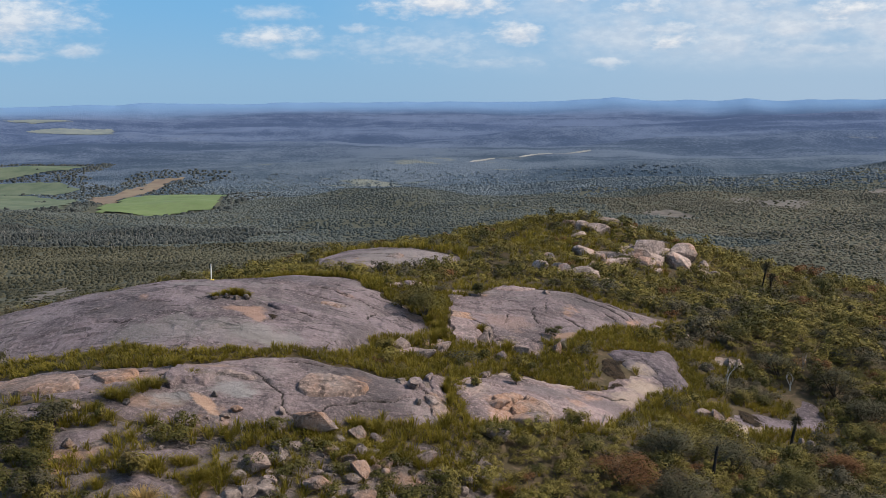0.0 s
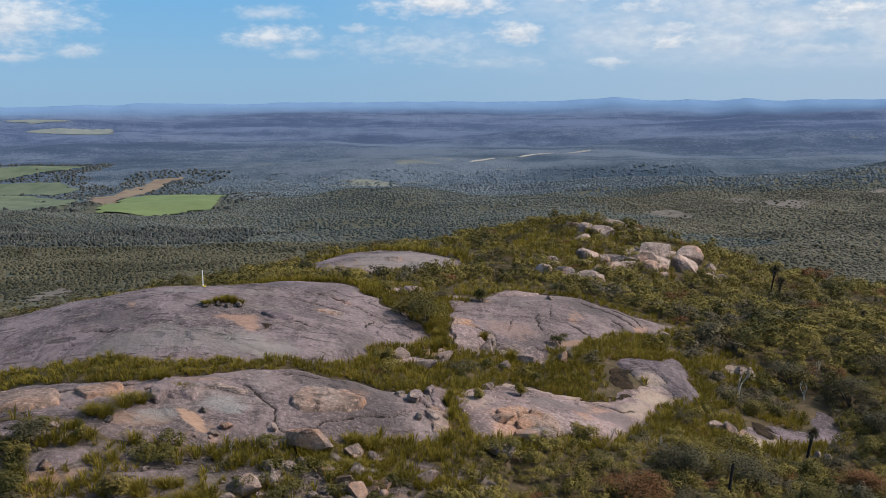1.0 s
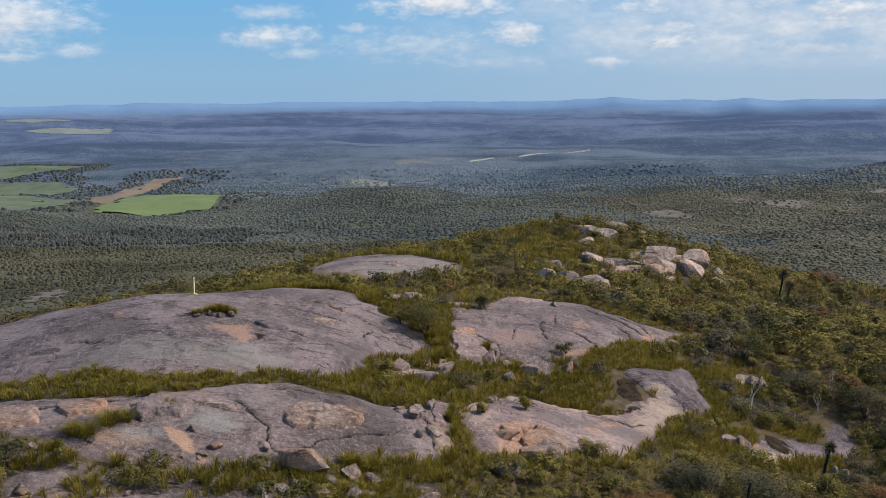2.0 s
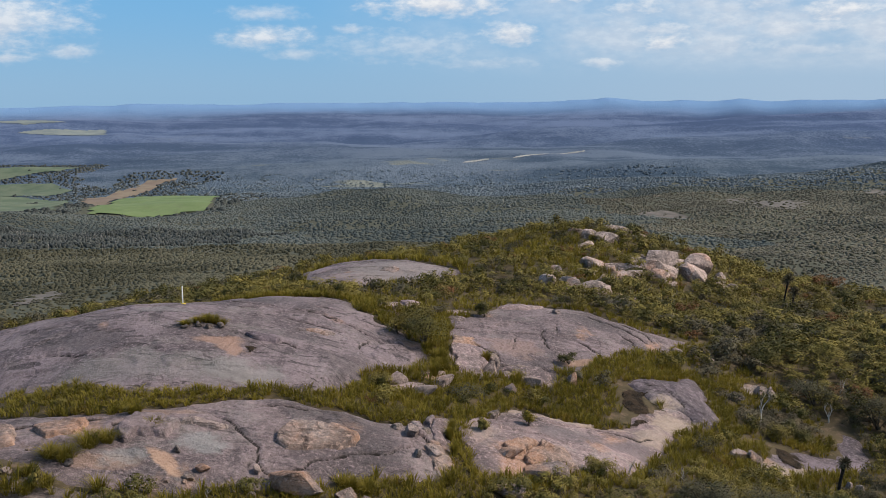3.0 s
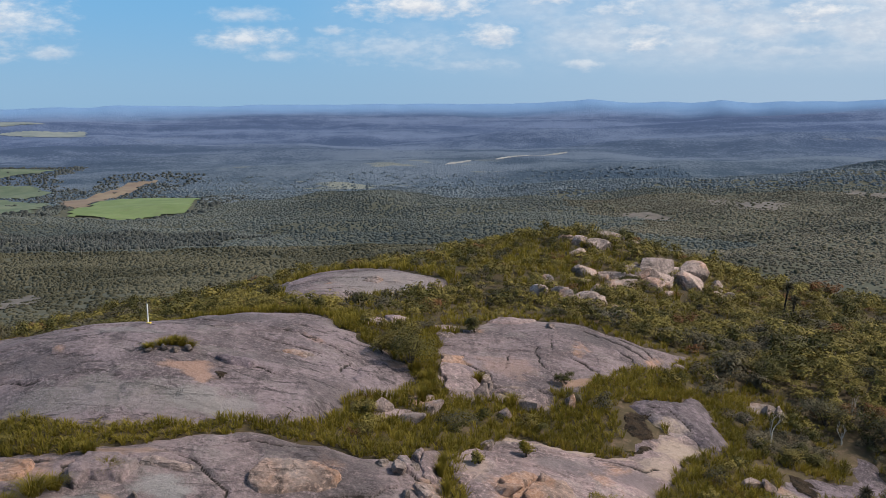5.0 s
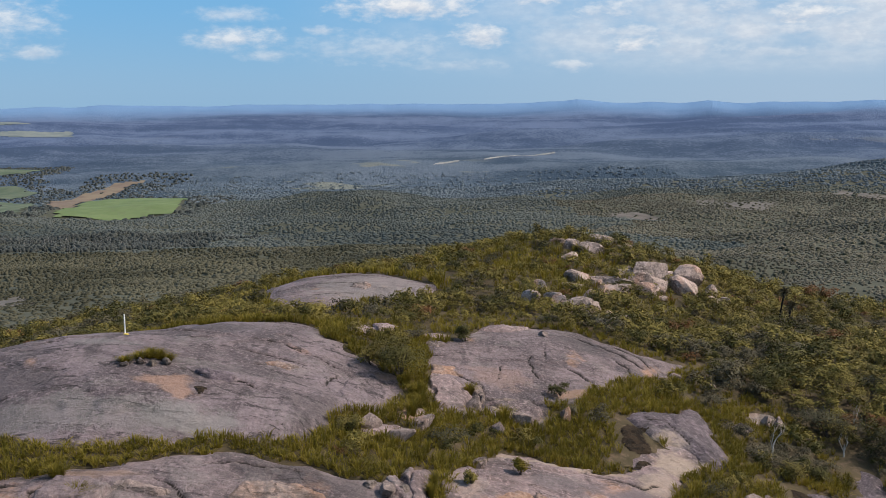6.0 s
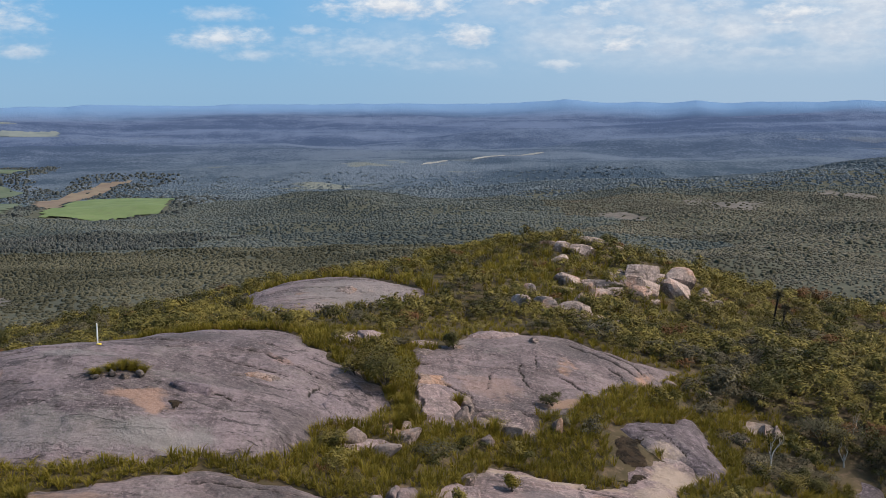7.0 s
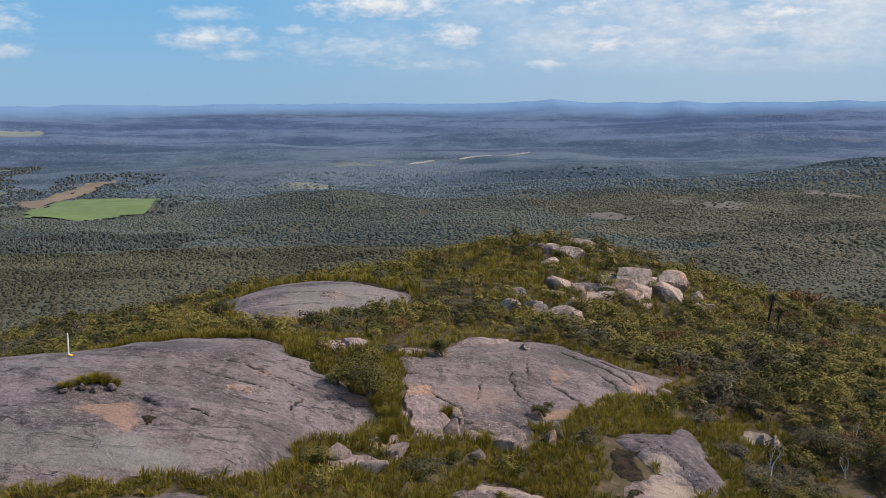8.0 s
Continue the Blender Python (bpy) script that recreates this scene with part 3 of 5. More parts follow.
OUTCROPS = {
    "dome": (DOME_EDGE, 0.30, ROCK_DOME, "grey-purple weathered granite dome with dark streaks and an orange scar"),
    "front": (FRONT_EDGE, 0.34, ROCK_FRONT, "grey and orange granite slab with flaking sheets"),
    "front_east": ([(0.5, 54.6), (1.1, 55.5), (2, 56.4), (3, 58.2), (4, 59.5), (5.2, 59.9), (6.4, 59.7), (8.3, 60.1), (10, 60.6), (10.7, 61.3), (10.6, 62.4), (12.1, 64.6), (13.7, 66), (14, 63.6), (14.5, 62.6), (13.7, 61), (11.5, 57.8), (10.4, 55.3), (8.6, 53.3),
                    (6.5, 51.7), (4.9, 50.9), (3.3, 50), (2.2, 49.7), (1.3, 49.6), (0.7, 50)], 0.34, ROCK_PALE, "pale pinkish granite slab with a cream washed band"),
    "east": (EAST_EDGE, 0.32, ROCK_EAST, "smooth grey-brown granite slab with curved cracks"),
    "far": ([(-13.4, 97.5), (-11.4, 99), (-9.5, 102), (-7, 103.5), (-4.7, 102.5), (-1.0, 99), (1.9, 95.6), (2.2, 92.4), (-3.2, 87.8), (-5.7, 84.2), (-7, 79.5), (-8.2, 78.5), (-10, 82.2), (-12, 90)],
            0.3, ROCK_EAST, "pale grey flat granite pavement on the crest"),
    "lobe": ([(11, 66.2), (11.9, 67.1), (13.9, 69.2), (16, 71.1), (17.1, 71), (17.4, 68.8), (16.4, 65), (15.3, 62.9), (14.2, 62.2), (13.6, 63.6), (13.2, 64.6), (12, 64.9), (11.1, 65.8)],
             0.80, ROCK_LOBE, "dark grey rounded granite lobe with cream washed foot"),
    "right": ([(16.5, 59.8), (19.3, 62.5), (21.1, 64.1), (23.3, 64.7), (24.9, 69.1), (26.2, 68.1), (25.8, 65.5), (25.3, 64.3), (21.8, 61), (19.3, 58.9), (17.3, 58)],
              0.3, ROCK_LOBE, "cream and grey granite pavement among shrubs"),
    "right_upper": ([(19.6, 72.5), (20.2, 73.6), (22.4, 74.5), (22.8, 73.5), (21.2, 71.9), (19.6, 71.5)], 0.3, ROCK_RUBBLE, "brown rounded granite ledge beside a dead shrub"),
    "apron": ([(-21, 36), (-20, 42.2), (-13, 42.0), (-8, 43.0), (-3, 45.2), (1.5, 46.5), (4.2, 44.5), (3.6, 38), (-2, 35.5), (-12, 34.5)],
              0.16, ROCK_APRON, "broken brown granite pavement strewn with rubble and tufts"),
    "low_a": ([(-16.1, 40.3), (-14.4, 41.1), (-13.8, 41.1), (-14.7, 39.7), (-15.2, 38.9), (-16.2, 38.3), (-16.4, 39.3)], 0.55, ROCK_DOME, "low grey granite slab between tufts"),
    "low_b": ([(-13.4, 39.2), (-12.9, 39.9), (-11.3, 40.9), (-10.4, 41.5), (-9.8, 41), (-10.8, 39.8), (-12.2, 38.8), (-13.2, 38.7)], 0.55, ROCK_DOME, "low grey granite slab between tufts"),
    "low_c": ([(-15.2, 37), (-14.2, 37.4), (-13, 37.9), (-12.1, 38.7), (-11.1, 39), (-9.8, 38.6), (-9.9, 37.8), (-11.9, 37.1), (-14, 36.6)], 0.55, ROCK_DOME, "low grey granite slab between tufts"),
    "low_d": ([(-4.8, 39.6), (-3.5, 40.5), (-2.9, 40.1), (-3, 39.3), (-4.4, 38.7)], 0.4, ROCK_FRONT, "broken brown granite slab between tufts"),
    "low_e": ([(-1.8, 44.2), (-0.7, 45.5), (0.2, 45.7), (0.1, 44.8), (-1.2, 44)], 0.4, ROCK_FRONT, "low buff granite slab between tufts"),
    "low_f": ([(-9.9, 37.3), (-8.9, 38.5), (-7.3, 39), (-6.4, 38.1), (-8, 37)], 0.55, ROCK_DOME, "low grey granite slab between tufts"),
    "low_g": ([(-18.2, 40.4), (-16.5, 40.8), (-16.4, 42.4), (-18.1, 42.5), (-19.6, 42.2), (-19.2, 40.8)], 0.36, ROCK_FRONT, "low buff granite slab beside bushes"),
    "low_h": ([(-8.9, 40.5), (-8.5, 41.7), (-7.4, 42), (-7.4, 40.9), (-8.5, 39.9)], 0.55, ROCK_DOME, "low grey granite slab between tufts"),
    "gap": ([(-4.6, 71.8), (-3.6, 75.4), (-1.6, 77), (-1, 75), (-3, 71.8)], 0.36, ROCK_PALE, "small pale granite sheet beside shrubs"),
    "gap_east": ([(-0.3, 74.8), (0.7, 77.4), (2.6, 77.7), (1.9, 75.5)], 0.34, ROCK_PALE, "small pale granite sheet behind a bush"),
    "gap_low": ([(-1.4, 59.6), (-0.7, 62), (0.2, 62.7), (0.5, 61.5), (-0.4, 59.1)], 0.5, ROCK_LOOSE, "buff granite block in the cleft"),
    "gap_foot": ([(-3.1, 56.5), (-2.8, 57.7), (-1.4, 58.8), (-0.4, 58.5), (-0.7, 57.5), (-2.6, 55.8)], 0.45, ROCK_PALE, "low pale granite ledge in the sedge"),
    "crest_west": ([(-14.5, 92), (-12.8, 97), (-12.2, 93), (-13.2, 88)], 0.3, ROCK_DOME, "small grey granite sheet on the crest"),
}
# hollows at the feet of the slabs where dry moss lies
MOSS_BEDS = [[(10.9, 66.0), (11.4, 65.8), (12.0, 65.6), (12.4, 64.4), (11.8, 63.0), (10.6, 62.6)], [(9.2, 60.5), (10.8, 62.0), (11.4, 61.6), (10.7, 60.9)], [(19.4, 63.5), (20.3, 63.5), (21.0, 63.0), (20.8, 62.0), (19.7, 61.2), (19.2, 61.7)]]
# joints and sheeting edges on the slabs: rise of the far side, width, line
CRACKS = {
    "front": [(0.02, 0.05, [(-10.3, 49.1), (-9.3, 48.4), (-8.7, 47.7), (-8.2, 47.1), (-7.8, 46.5), (-7.6, 45.7), (-6.9, 44.8), (-6.2, 44.4)]),
              (0.10, 0.06, [(-11.3, 47.4), (-11.0, 48.1), (-10.2, 47.8), (-9.4, 47.9)]), (0.10, 0.05, [(-13.4, 45.4), (-13.7, 46.7), (-13.3, 47.7), (-12.4, 48.0), (-11.5, 47.5)]),
              (0.14, 0.07, [(-1.7, 51.8), (-1.4, 50.9), (-1.0, 50.2), (-0.5, 50.3), (-0.1, 51.1)]), (0.10, 0.06, [(-8.1, 45.0), (-7.8, 45.5), (-7.6, 45.7)]),
              (0.12, 0.06, [(-18.8, 46.2), (-16.8, 46.7), (-15.4, 47.3), (-14.1, 47.7)]), (0.06, 0.04, [(-6.8, 45.2), (-4.6, 47.2), (-2.6, 48.2), (-1.2, 49.4)]), (0.05, 0.04, [(-8.6, 50.4), (-6.2, 50.6), (-3.9, 50.6)])],
    "dome": [(0.06, 0.05, [(-21.2, 57.4), (-20.1, 58.2)]), (0.08, 0.05, [(-20.2, 56.1), (-18.4, 55.1), (-17.2, 54.9)]), (0.07, 0.05, [(-8.2, 61.2), (-7.7, 62.4), (-6.9, 62.6)]), (0.05, 0.06, [(-5.0, 60.8), (-4.6, 62.5), (-4.2, 63.3)]),
             (0.10, 0.05, [(-3.9, 59.3), (-3.0, 61.3), (-1.9, 62.1), (-1.2, 61.8)]), (0.12, 0.06, [(-5.2, 55.1), (-4.4, 55.6), (-3.7, 55.7)]), (0.08, 0.05, [(-9.1, 57.9), (-8.3, 58.3), (-7.1, 57.7)]),
             (0.08, 0.05, [(-9.4, 65.4), (-7.4, 65.6), (-6.0, 64.8), (-4.0, 64.1)]), (0.07, 0.05, [(-9.8, 63.9), (-7.8, 63.6), (-5.6, 63.2)]), (0.06, 0.05, [(-14.6, 65.6), (-12.4, 65.9), (-10.6, 65.5)]), (0.06, 0.05, [(-19.6, 62.0), (-17.2, 62.6), (-15.8, 62.2)])],
    "east": [(0.05, 0.07, [(6.7, 74.2), (6.6, 71.6), (7.2, 69.3)]), (0.04, 0.06, [(8.0, 75.9), (7.7, 73.0)]), (0.08, 0.08, [(8.5, 72.6), (9.5, 71.8), (10.2, 70.5)]), (0.04, 0.05, [(4.9, 71.6), (4.2, 68.4)]),
             (0.14, 0.06, [(0.4, 68.8), (1.6, 69.1), (2.2, 68.1), (3.3, 67.4), (3.3, 65.5), (6.0, 66.5), (6.4, 66.1)]), (0.07, 0.07, [(12.8, 79.6), (14.5, 77.7), (15.3, 75.9)]), (0.07, 0.07, [(12.3, 76.0), (13.2, 74.6), (13.0, 71.9)]),
             (0.09, 0.06, [(0.3, 71.1), (1.7, 71.8)]), (0.07, 0.07, [(10.4, 80.6), (12.6, 77.6), (14.6, 75.4)])],
    "front_east": [(0.07, 0.05, [(6.4, 59.5), (8.1, 58.9), (10.1, 58.0), (11.5, 59.2)]), (0.06, 0.05, [(0.5, 52.9), (0.8, 51.7), (1.6, 53.2)]), (0.10, 0.06, [(2.3, 51.4), (3.4, 53.0), (4.6, 54.3), (5.6, 53.7)]), (0.05, 0.05, [(2.9, 57.0), (4.7, 57.3), (6.0, 59.0)])],
    "far": [(0.07, 0.07, [(-12.0, 93.0), (-8.5, 94.6), (-5.6, 94.0), (-2.0, 95.0)]), (0.07, 0.07, [(-10.0, 87.0), (-7.0, 89.4), (-4.0, 90.2)]), (0.05, 0.07, [(-9.0, 98.6), (-5.0, 99.4), (-1.6, 97.4)]), (0.06, 0.07, [(-8.6, 82.0), (-6.8, 84.6)])],
    "gap": [(0.05, 0.06, [(-3.6, 73.6), (-2.4, 74.6), (-1.6, 76.0)])],
    "lobe": [(0.04, 0.05, [(11.8, 66.6), (13.5, 66.6), (14.7, 64.5)])],
}


def fringe(x, y, poly):
    return edge_distance(x + rough(x, y, 3.2, 4, 11) * 1.3, y + rough(x, y, 3.2, 4, 15) * 1.3, poly)


def line_distance(x, y, pts):
    """Distance to a polyline, positive on its left-hand side."""
    best, side = np.full(np.shape(x), 1e9), np.ones(np.shape(x))
    for (ax, ay), (bx, by) in zip(pts, pts[1:]):
        ex, ey = bx - ax, by - ay
        t = np.clip(((x - ax) * ex + (y - ay) * ey) / (ex * ex + ey * ey), 0, 1)
        d = np.hypot(x - ax - t * ex, y - ay - t * ey)
        nearer = d < best
        side = np.where(nearer, np.sign(ex * (y - ay) - ey * (x - ax)), side)
        best = np.where(nearer, d, best)
    return best * side


def outcrop_z(x, y, d, lift):
    body = lift * (1 - np.exp(-np.maximum(d, 0) / 0.9)) + np.minimum(d, 0) * 1.2 - 0.10
    n = rough(x * 0.7 + y * 0.25, y * 1.25, 9.0, 4, 21) * 5.0
    step = np.floor(n) + ease(0.90, 1.0, n - np.floor(n))
    body = body + 0.085 * step * ease(0.2, 1.6, d) + (rough(x, y, 2.4, 4, 25) * 0.08 + rough(x, y, 8.0, 2, 29) * 0.16) * ease(0, 1, d)
    return ground_z(x, y) + body


def joints(x, y, key):
    """What the joints of a slab add to its height, and how dark their painted shade is."""
    rise, crack_shade = np.zeros(len(x)), np.zeros(len(x))
    wx, wy = x + rough(x, y, 0.8, 3, 201) * 0.28, y + rough(x, y, 0.8, 3, 205) * 0.28
    for up, wide, pts in CRACKS.get(key, ()):
        c = np.array(pts).mean(0)
        near = np.hypot(x - c[0], y - c[1]) < 9
        s = line_distance(wx[near], wy[near], pts)
        ends = np.minimum(np.hypot(wx[near] - pts[0][0], wy[near] - pts[0][1]), np.hypot(wx[near] - pts[-1][0], wy[near] - pts[-1][1]))
        taper = 0.25 + 0.75 * ease(0, 0.8, ends)
        rise[near] += taper * (up * np.where(s > 0, ease(0, 0.07, s) * np.exp(-s / 0.9), 0) - 0.10 * np.exp(-(s / (wide * 1.3)) ** 2))
        crack_shade[near] = np.maximum(crack_shade[near], taper * np.exp(-(s / wide) ** 2))
    return rise, crack_shade


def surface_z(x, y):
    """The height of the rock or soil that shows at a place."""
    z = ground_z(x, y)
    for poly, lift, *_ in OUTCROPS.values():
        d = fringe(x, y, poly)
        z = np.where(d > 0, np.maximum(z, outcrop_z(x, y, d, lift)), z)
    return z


HOSTS = {}
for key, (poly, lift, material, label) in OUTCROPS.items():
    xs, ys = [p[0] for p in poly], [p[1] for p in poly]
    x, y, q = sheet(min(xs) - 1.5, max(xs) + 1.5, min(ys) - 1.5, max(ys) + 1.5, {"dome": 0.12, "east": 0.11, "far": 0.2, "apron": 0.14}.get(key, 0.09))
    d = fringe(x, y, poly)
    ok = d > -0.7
    rise, crack_shade = np.zeros(len(x)), np.zeros(len(x))
    rise[ok], crack_shade[ok] = joints(x[ok], y[ok], key)
    verts, q = keep(np.stack([x, y, outcrop_z(x, y, d, lift) + rise, crack_shade], 1), q, d > -0.5)
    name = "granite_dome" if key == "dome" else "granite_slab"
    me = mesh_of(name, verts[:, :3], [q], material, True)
    # the soil attribute carries the painted shade of the joints
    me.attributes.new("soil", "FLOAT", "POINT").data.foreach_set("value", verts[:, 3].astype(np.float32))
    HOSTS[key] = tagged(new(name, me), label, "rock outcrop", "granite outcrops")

v, f = polar(RADII, BEARINGS, lambda x, y: ground_z(x, y) - field_dip(x, y) - 5.0 * ease(2000, 2060, np.hypot(x, y)))
under = np.full(len(v), -9.0)
hill = np.hypot(v[:, 0], v[:, 1]) < 160
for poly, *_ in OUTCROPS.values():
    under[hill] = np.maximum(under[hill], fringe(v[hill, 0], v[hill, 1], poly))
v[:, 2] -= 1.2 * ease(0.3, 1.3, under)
land = mesh_of("ground", v, [f], SOIL, True)
land.materials.append(WOOD_FLOOR)
middle = v[f].mean(1)
land.polygons.foreach_set("material_index", (np.hypot(middle[:, 0], middle[:, 1]) > 210).astype(np.int32))
tagged(new("ground", land), "olive heath soil and leaf litter on a hill falling to wooded plains", "ground", kind="structure")

# sheets that have lifted off the slabs: host, outline, thickness, material, label
SHEETS_FRONT = [
    ("front", [(-13.3, 46.0), (-13.4, 47.0), (-13.1, 47.7), (-12.2, 47.9), (-11.3, 47.4), (-11.5, 46.2), (-12.5, 46.0), (-12.8, 45.4)], 0.36, ROCK_FRONT, "grey lifted flake"),
    ("front", [(-11.3, 47.8), (-10.9, 48.3), (-10.0, 48.2), (-9.2, 48.0), (-9.8, 47.5), (-10.5, 47.6)], 0.16, ROCK_LOOSE, "buff lifted flake"),
    ("front", [(-6.8, 49.0), (-5.9, 49.2), (-4.6, 49.2), (-3.8, 48.8), (-3.9, 48.1), (-5.3, 47.3), (-6.7, 46.9), (-7.2, 47.3)], 0.26, ROCK_RED, "brown lifted sheet with orange edge"),
    ("front", [(-16.7, 46.0), (-16.1, 46.9), (-15.0, 47.0), (-14.6, 45.6), (-15.8, 45.0)], 0.22, ROCK_RED, "orange lifted sheet"),
    ("front", [(-23.5, 49.6), (-21.3, 48.6), (-17.8, 46.6), (-16.6, 44.2), (-18.2, 43.4), (-20.2, 44.0), (-24, 46)], 0.20, ROCK_RED, "buff and orange lifted sheet"),
    ("front", [(-1.8, 51.9), (-1.4, 52.4), (-1.1, 52.0), (-1.0, 50.8), (-1.3, 50.8)], 0.24, ROCK_PALE, "pale split block"),
    ("front", [(-1.1, 52.5), (-0.8, 53.7), (-0.5, 53.4), (-0.9, 51.9)], 0.26, ROCK_PALE, "pale split block"),
    ("front", [(-0.9, 51.7), (-0.4, 53.6), (0.0, 53.5), (-0.1, 50.9), (-0.6, 50.4)], 0.2, ROCK_PALE, "pale split block"),
    ("front", [(-1.0, 49.7), (-0.1, 50.4), (0.2, 48.8), (-0.6, 48.0)], 0.18, ROCK_RED, "pinkish split block"),
]
SHEETS_EAST = [
    ("front_east", [(2.6, 52.2), (3.6, 53.6), (4.4, 53.6), (3.5, 52.0), (2.7, 51.5)], 0.26, ROCK_RED, "pink split block"),
    ("front_east", [(3.6, 51.9), (4.7, 53.7), (5.7, 53.6), (6.1, 52.0), (3.9, 50.9)], 0.28, ROCK_RED, "pink split block"),
    ("front_east", [(0.5, 54.2), (1.8, 55.7), (2.7, 55.4), (2.3, 53.1), (1.0, 51.3), (0.5, 51.7)], 0.16, ROCK_PALE, "pale lifted sheet"),
    ("front_east", [(3.6, 58.6), (5.2, 59.5), (8.2, 59.6), (7.2, 58.8), (5.0, 57.9)], 0.12, ROCK_PALE, "pale lifted sheet"),
    ("east", [(0.5, 67.0), (1.6, 67.3), (2.4, 65.6), (2.1, 63.6), (0.6, 63.2)], 0.24, ROCK_PALE, "pinkish lifted block"),
    ("east", [(3.3, 65.0), (6.0, 66.3), (6.3, 65.2), (5.8, 63.8), (4.7, 63.5), (5.0, 64.9), (4.0, 64.8)], 0.2, ROCK_PALE, "pale lifted ledge"),
    ("east", [(0.4, 68.7), (1.9, 69.7), (2.0, 68.6), (0.6, 67.4)], 0.12, ROCK_RED, "orange-edged flake"),
    ("east", [(2.6, 66.4), (3.3, 67.1), (3.4, 65.7), (3.0, 64.8)], 0.28, ROCK_LOOSE, "buff lifted block"),
    ("east", [(3.9, 79.1), (5.1, 82.0), (7.8, 82.7), (6.1, 79.8)], 0.12, ROCK_PALE, "pale lifted sheet"),
    ("dome", [(-4.2, 62.0), (-2.6, 64.6), (-1.6, 63.2), (-2.2, 60.4), (-3.6, 58.9)], 0.09, ROCK_DOME, "grey lifted sheet"),
    ("dome", [(-7.8, 62.2), (-7.2, 62.9), (-6.2, 62.7), (-6.6, 61.9)], 0.10, ROCK_LOOSE, "orange-edged flake"),
    ("far", [(-5.5, 92.6), (-4.4, 94.5), (-3.6, 93.4), (-4.2, 91.6)], 0.07, ROCK_LOOSE, "buff lifted flake"),
    ("gap", [(-2.9, 75.2), (-1.4, 76.2), (-1.3, 74.8), (-2.6, 73.0)], 0.2, ROCK_PALE, "pale lifted sheet"),
]


def rock_sheet(poly, thick, material, seed):
    xs, ys = [p[0] for p in poly], [p[1] for p in poly]
    x, y, q = sheet(min(xs) - 0.4, max(xs) + 0.4, min(ys) - 0.4, max(ys) + 0.4, 0.05 if max(xs) - min(xs) < 2.6 else 0.075)
    d = edge_distance(x + rough(x, y, 0.9, 4, seed) * 0.35, y + rough(x, y, 0.9, 4, seed + 4) * 0.35, poly)
    z = surface_z(x, y) - 0.08 + (thick + 0.08) * ease(-0.10, 0.08, d) + 0.05 * ease(0.05, 0.5, d) + rough(x, y, 0.7, 4, seed + 8) * 0.10 * ease(0, 0.2, d)
    verts, q = keep(np.stack([x, y, z], 1), q, d > -0.14)
    return mesh_of("rock_sheet", verts, [q], material, True)


for n, (host, poly, thick, material, label) in enumerate(SHEETS_FRONT + SHEETS_EAST):
    part("rock_sheet", rock_sheet(poly, thick, material, 90 + n), HOSTS[host], label)
tagged(new("rock_flake", rock_sheet([(-10.5, 58.2), (-10.2, 58.6), (-9.0, 58.9), (-8.6, 58.5), (-8.9, 58.1), (-9.8, 57.9)], 0.20, ROCK_LOBE, 140)), "dark loose granite flake resting on the dome", "rock", "granite flakes")
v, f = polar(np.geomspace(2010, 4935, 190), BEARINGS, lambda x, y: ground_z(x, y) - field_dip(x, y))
tagged(new("backdrop", mesh_of("backdrop", v, [f], DISTANCE, True)), "wooded country reaching to low ranges, blue haze painted in by distance", "distant country", kind="structure")

# ------------------------------------------------------------ loose rocks
def boulder_mesh(seed, material, cuts=18, blocky=3.2, fine=3):
    """A weathered block: a rounded box with split faces."""
    rnd = np.random.RandomState(seed)
    bm = bmesh.new()
    bmesh.ops.create_icosphere(bm, subdivisions=fine, radius=1.0)
    co = np.array([vert.co for vert in bm.verts])
    co = co / (np.abs(co) ** blocky).sum(1, keepdims=True) ** (1 / blocky)
    for _ in range(cuts):
        n = rnd.normal(size=3) * (1, 1, 0.8)
        n /= np.linalg.norm(n)
        over = np.maximum(co @ n - rnd.uniform(0.48, 0.84), 0)
        co = co - np.outer(over, n)
    shift = Vector(rnd.rand(3) * 40)
    for vert, c in zip(bm.verts, co):
        p = Vector(c)
        a = noise.fractal(p * 1.0 + shift, 1.0, 2.0, 2)
        b = noise.fractal(p * 3.6 + shift, 0.9, 2.1, 3)
        vert.co = p * (1.16 + 0.07 * a + 0.035 * b)
    for face in bm.faces:
        face.smooth = True
    me = bpy.data.meshes.new("boulder")
    bm.to_mesh(me)
    bm.free()
    me.set_sharp_from_angle(angle=radians(21))
    me.materials.append(material)
    return me


LOOSE = [boulder_mesh(k, ROCK_LOOSE) for k in range(6)]
KNOB = [boulder_mesh(20 + k, ROCK_KNOB, 11, 2.7) for k in range(6)]
SMALL = [boulder_mesh(60 + k, ROCK_RUBBLE, 14, 3.0, 2) for k in range(6)]
RED = [boulder_mesh(40 + k, ROCK_RED) for k in range(4)]


def boulder(name, meshes, x, y, wide, tall, deep, label, category, group, sink=0.3, rnd=random.Random(3)):
    ob = new(name, meshes[rnd.randrange(len(meshes))])
    ob.scale = (wide / 2, deep / 2, tall / 2)
    ob.rotation_euler = (rnd.uniform(-0.14, 0.14), rnd.uniform(-0.14, 0.14), rnd.uniform(-0.5, 0.5) + rnd.choice((0, math.pi)))
    ob.location = (x, y, float(surface_z(np.array(x), np.array(y))) + tall * (0.5 - sink))
    return tagged(ob, label, category, group)


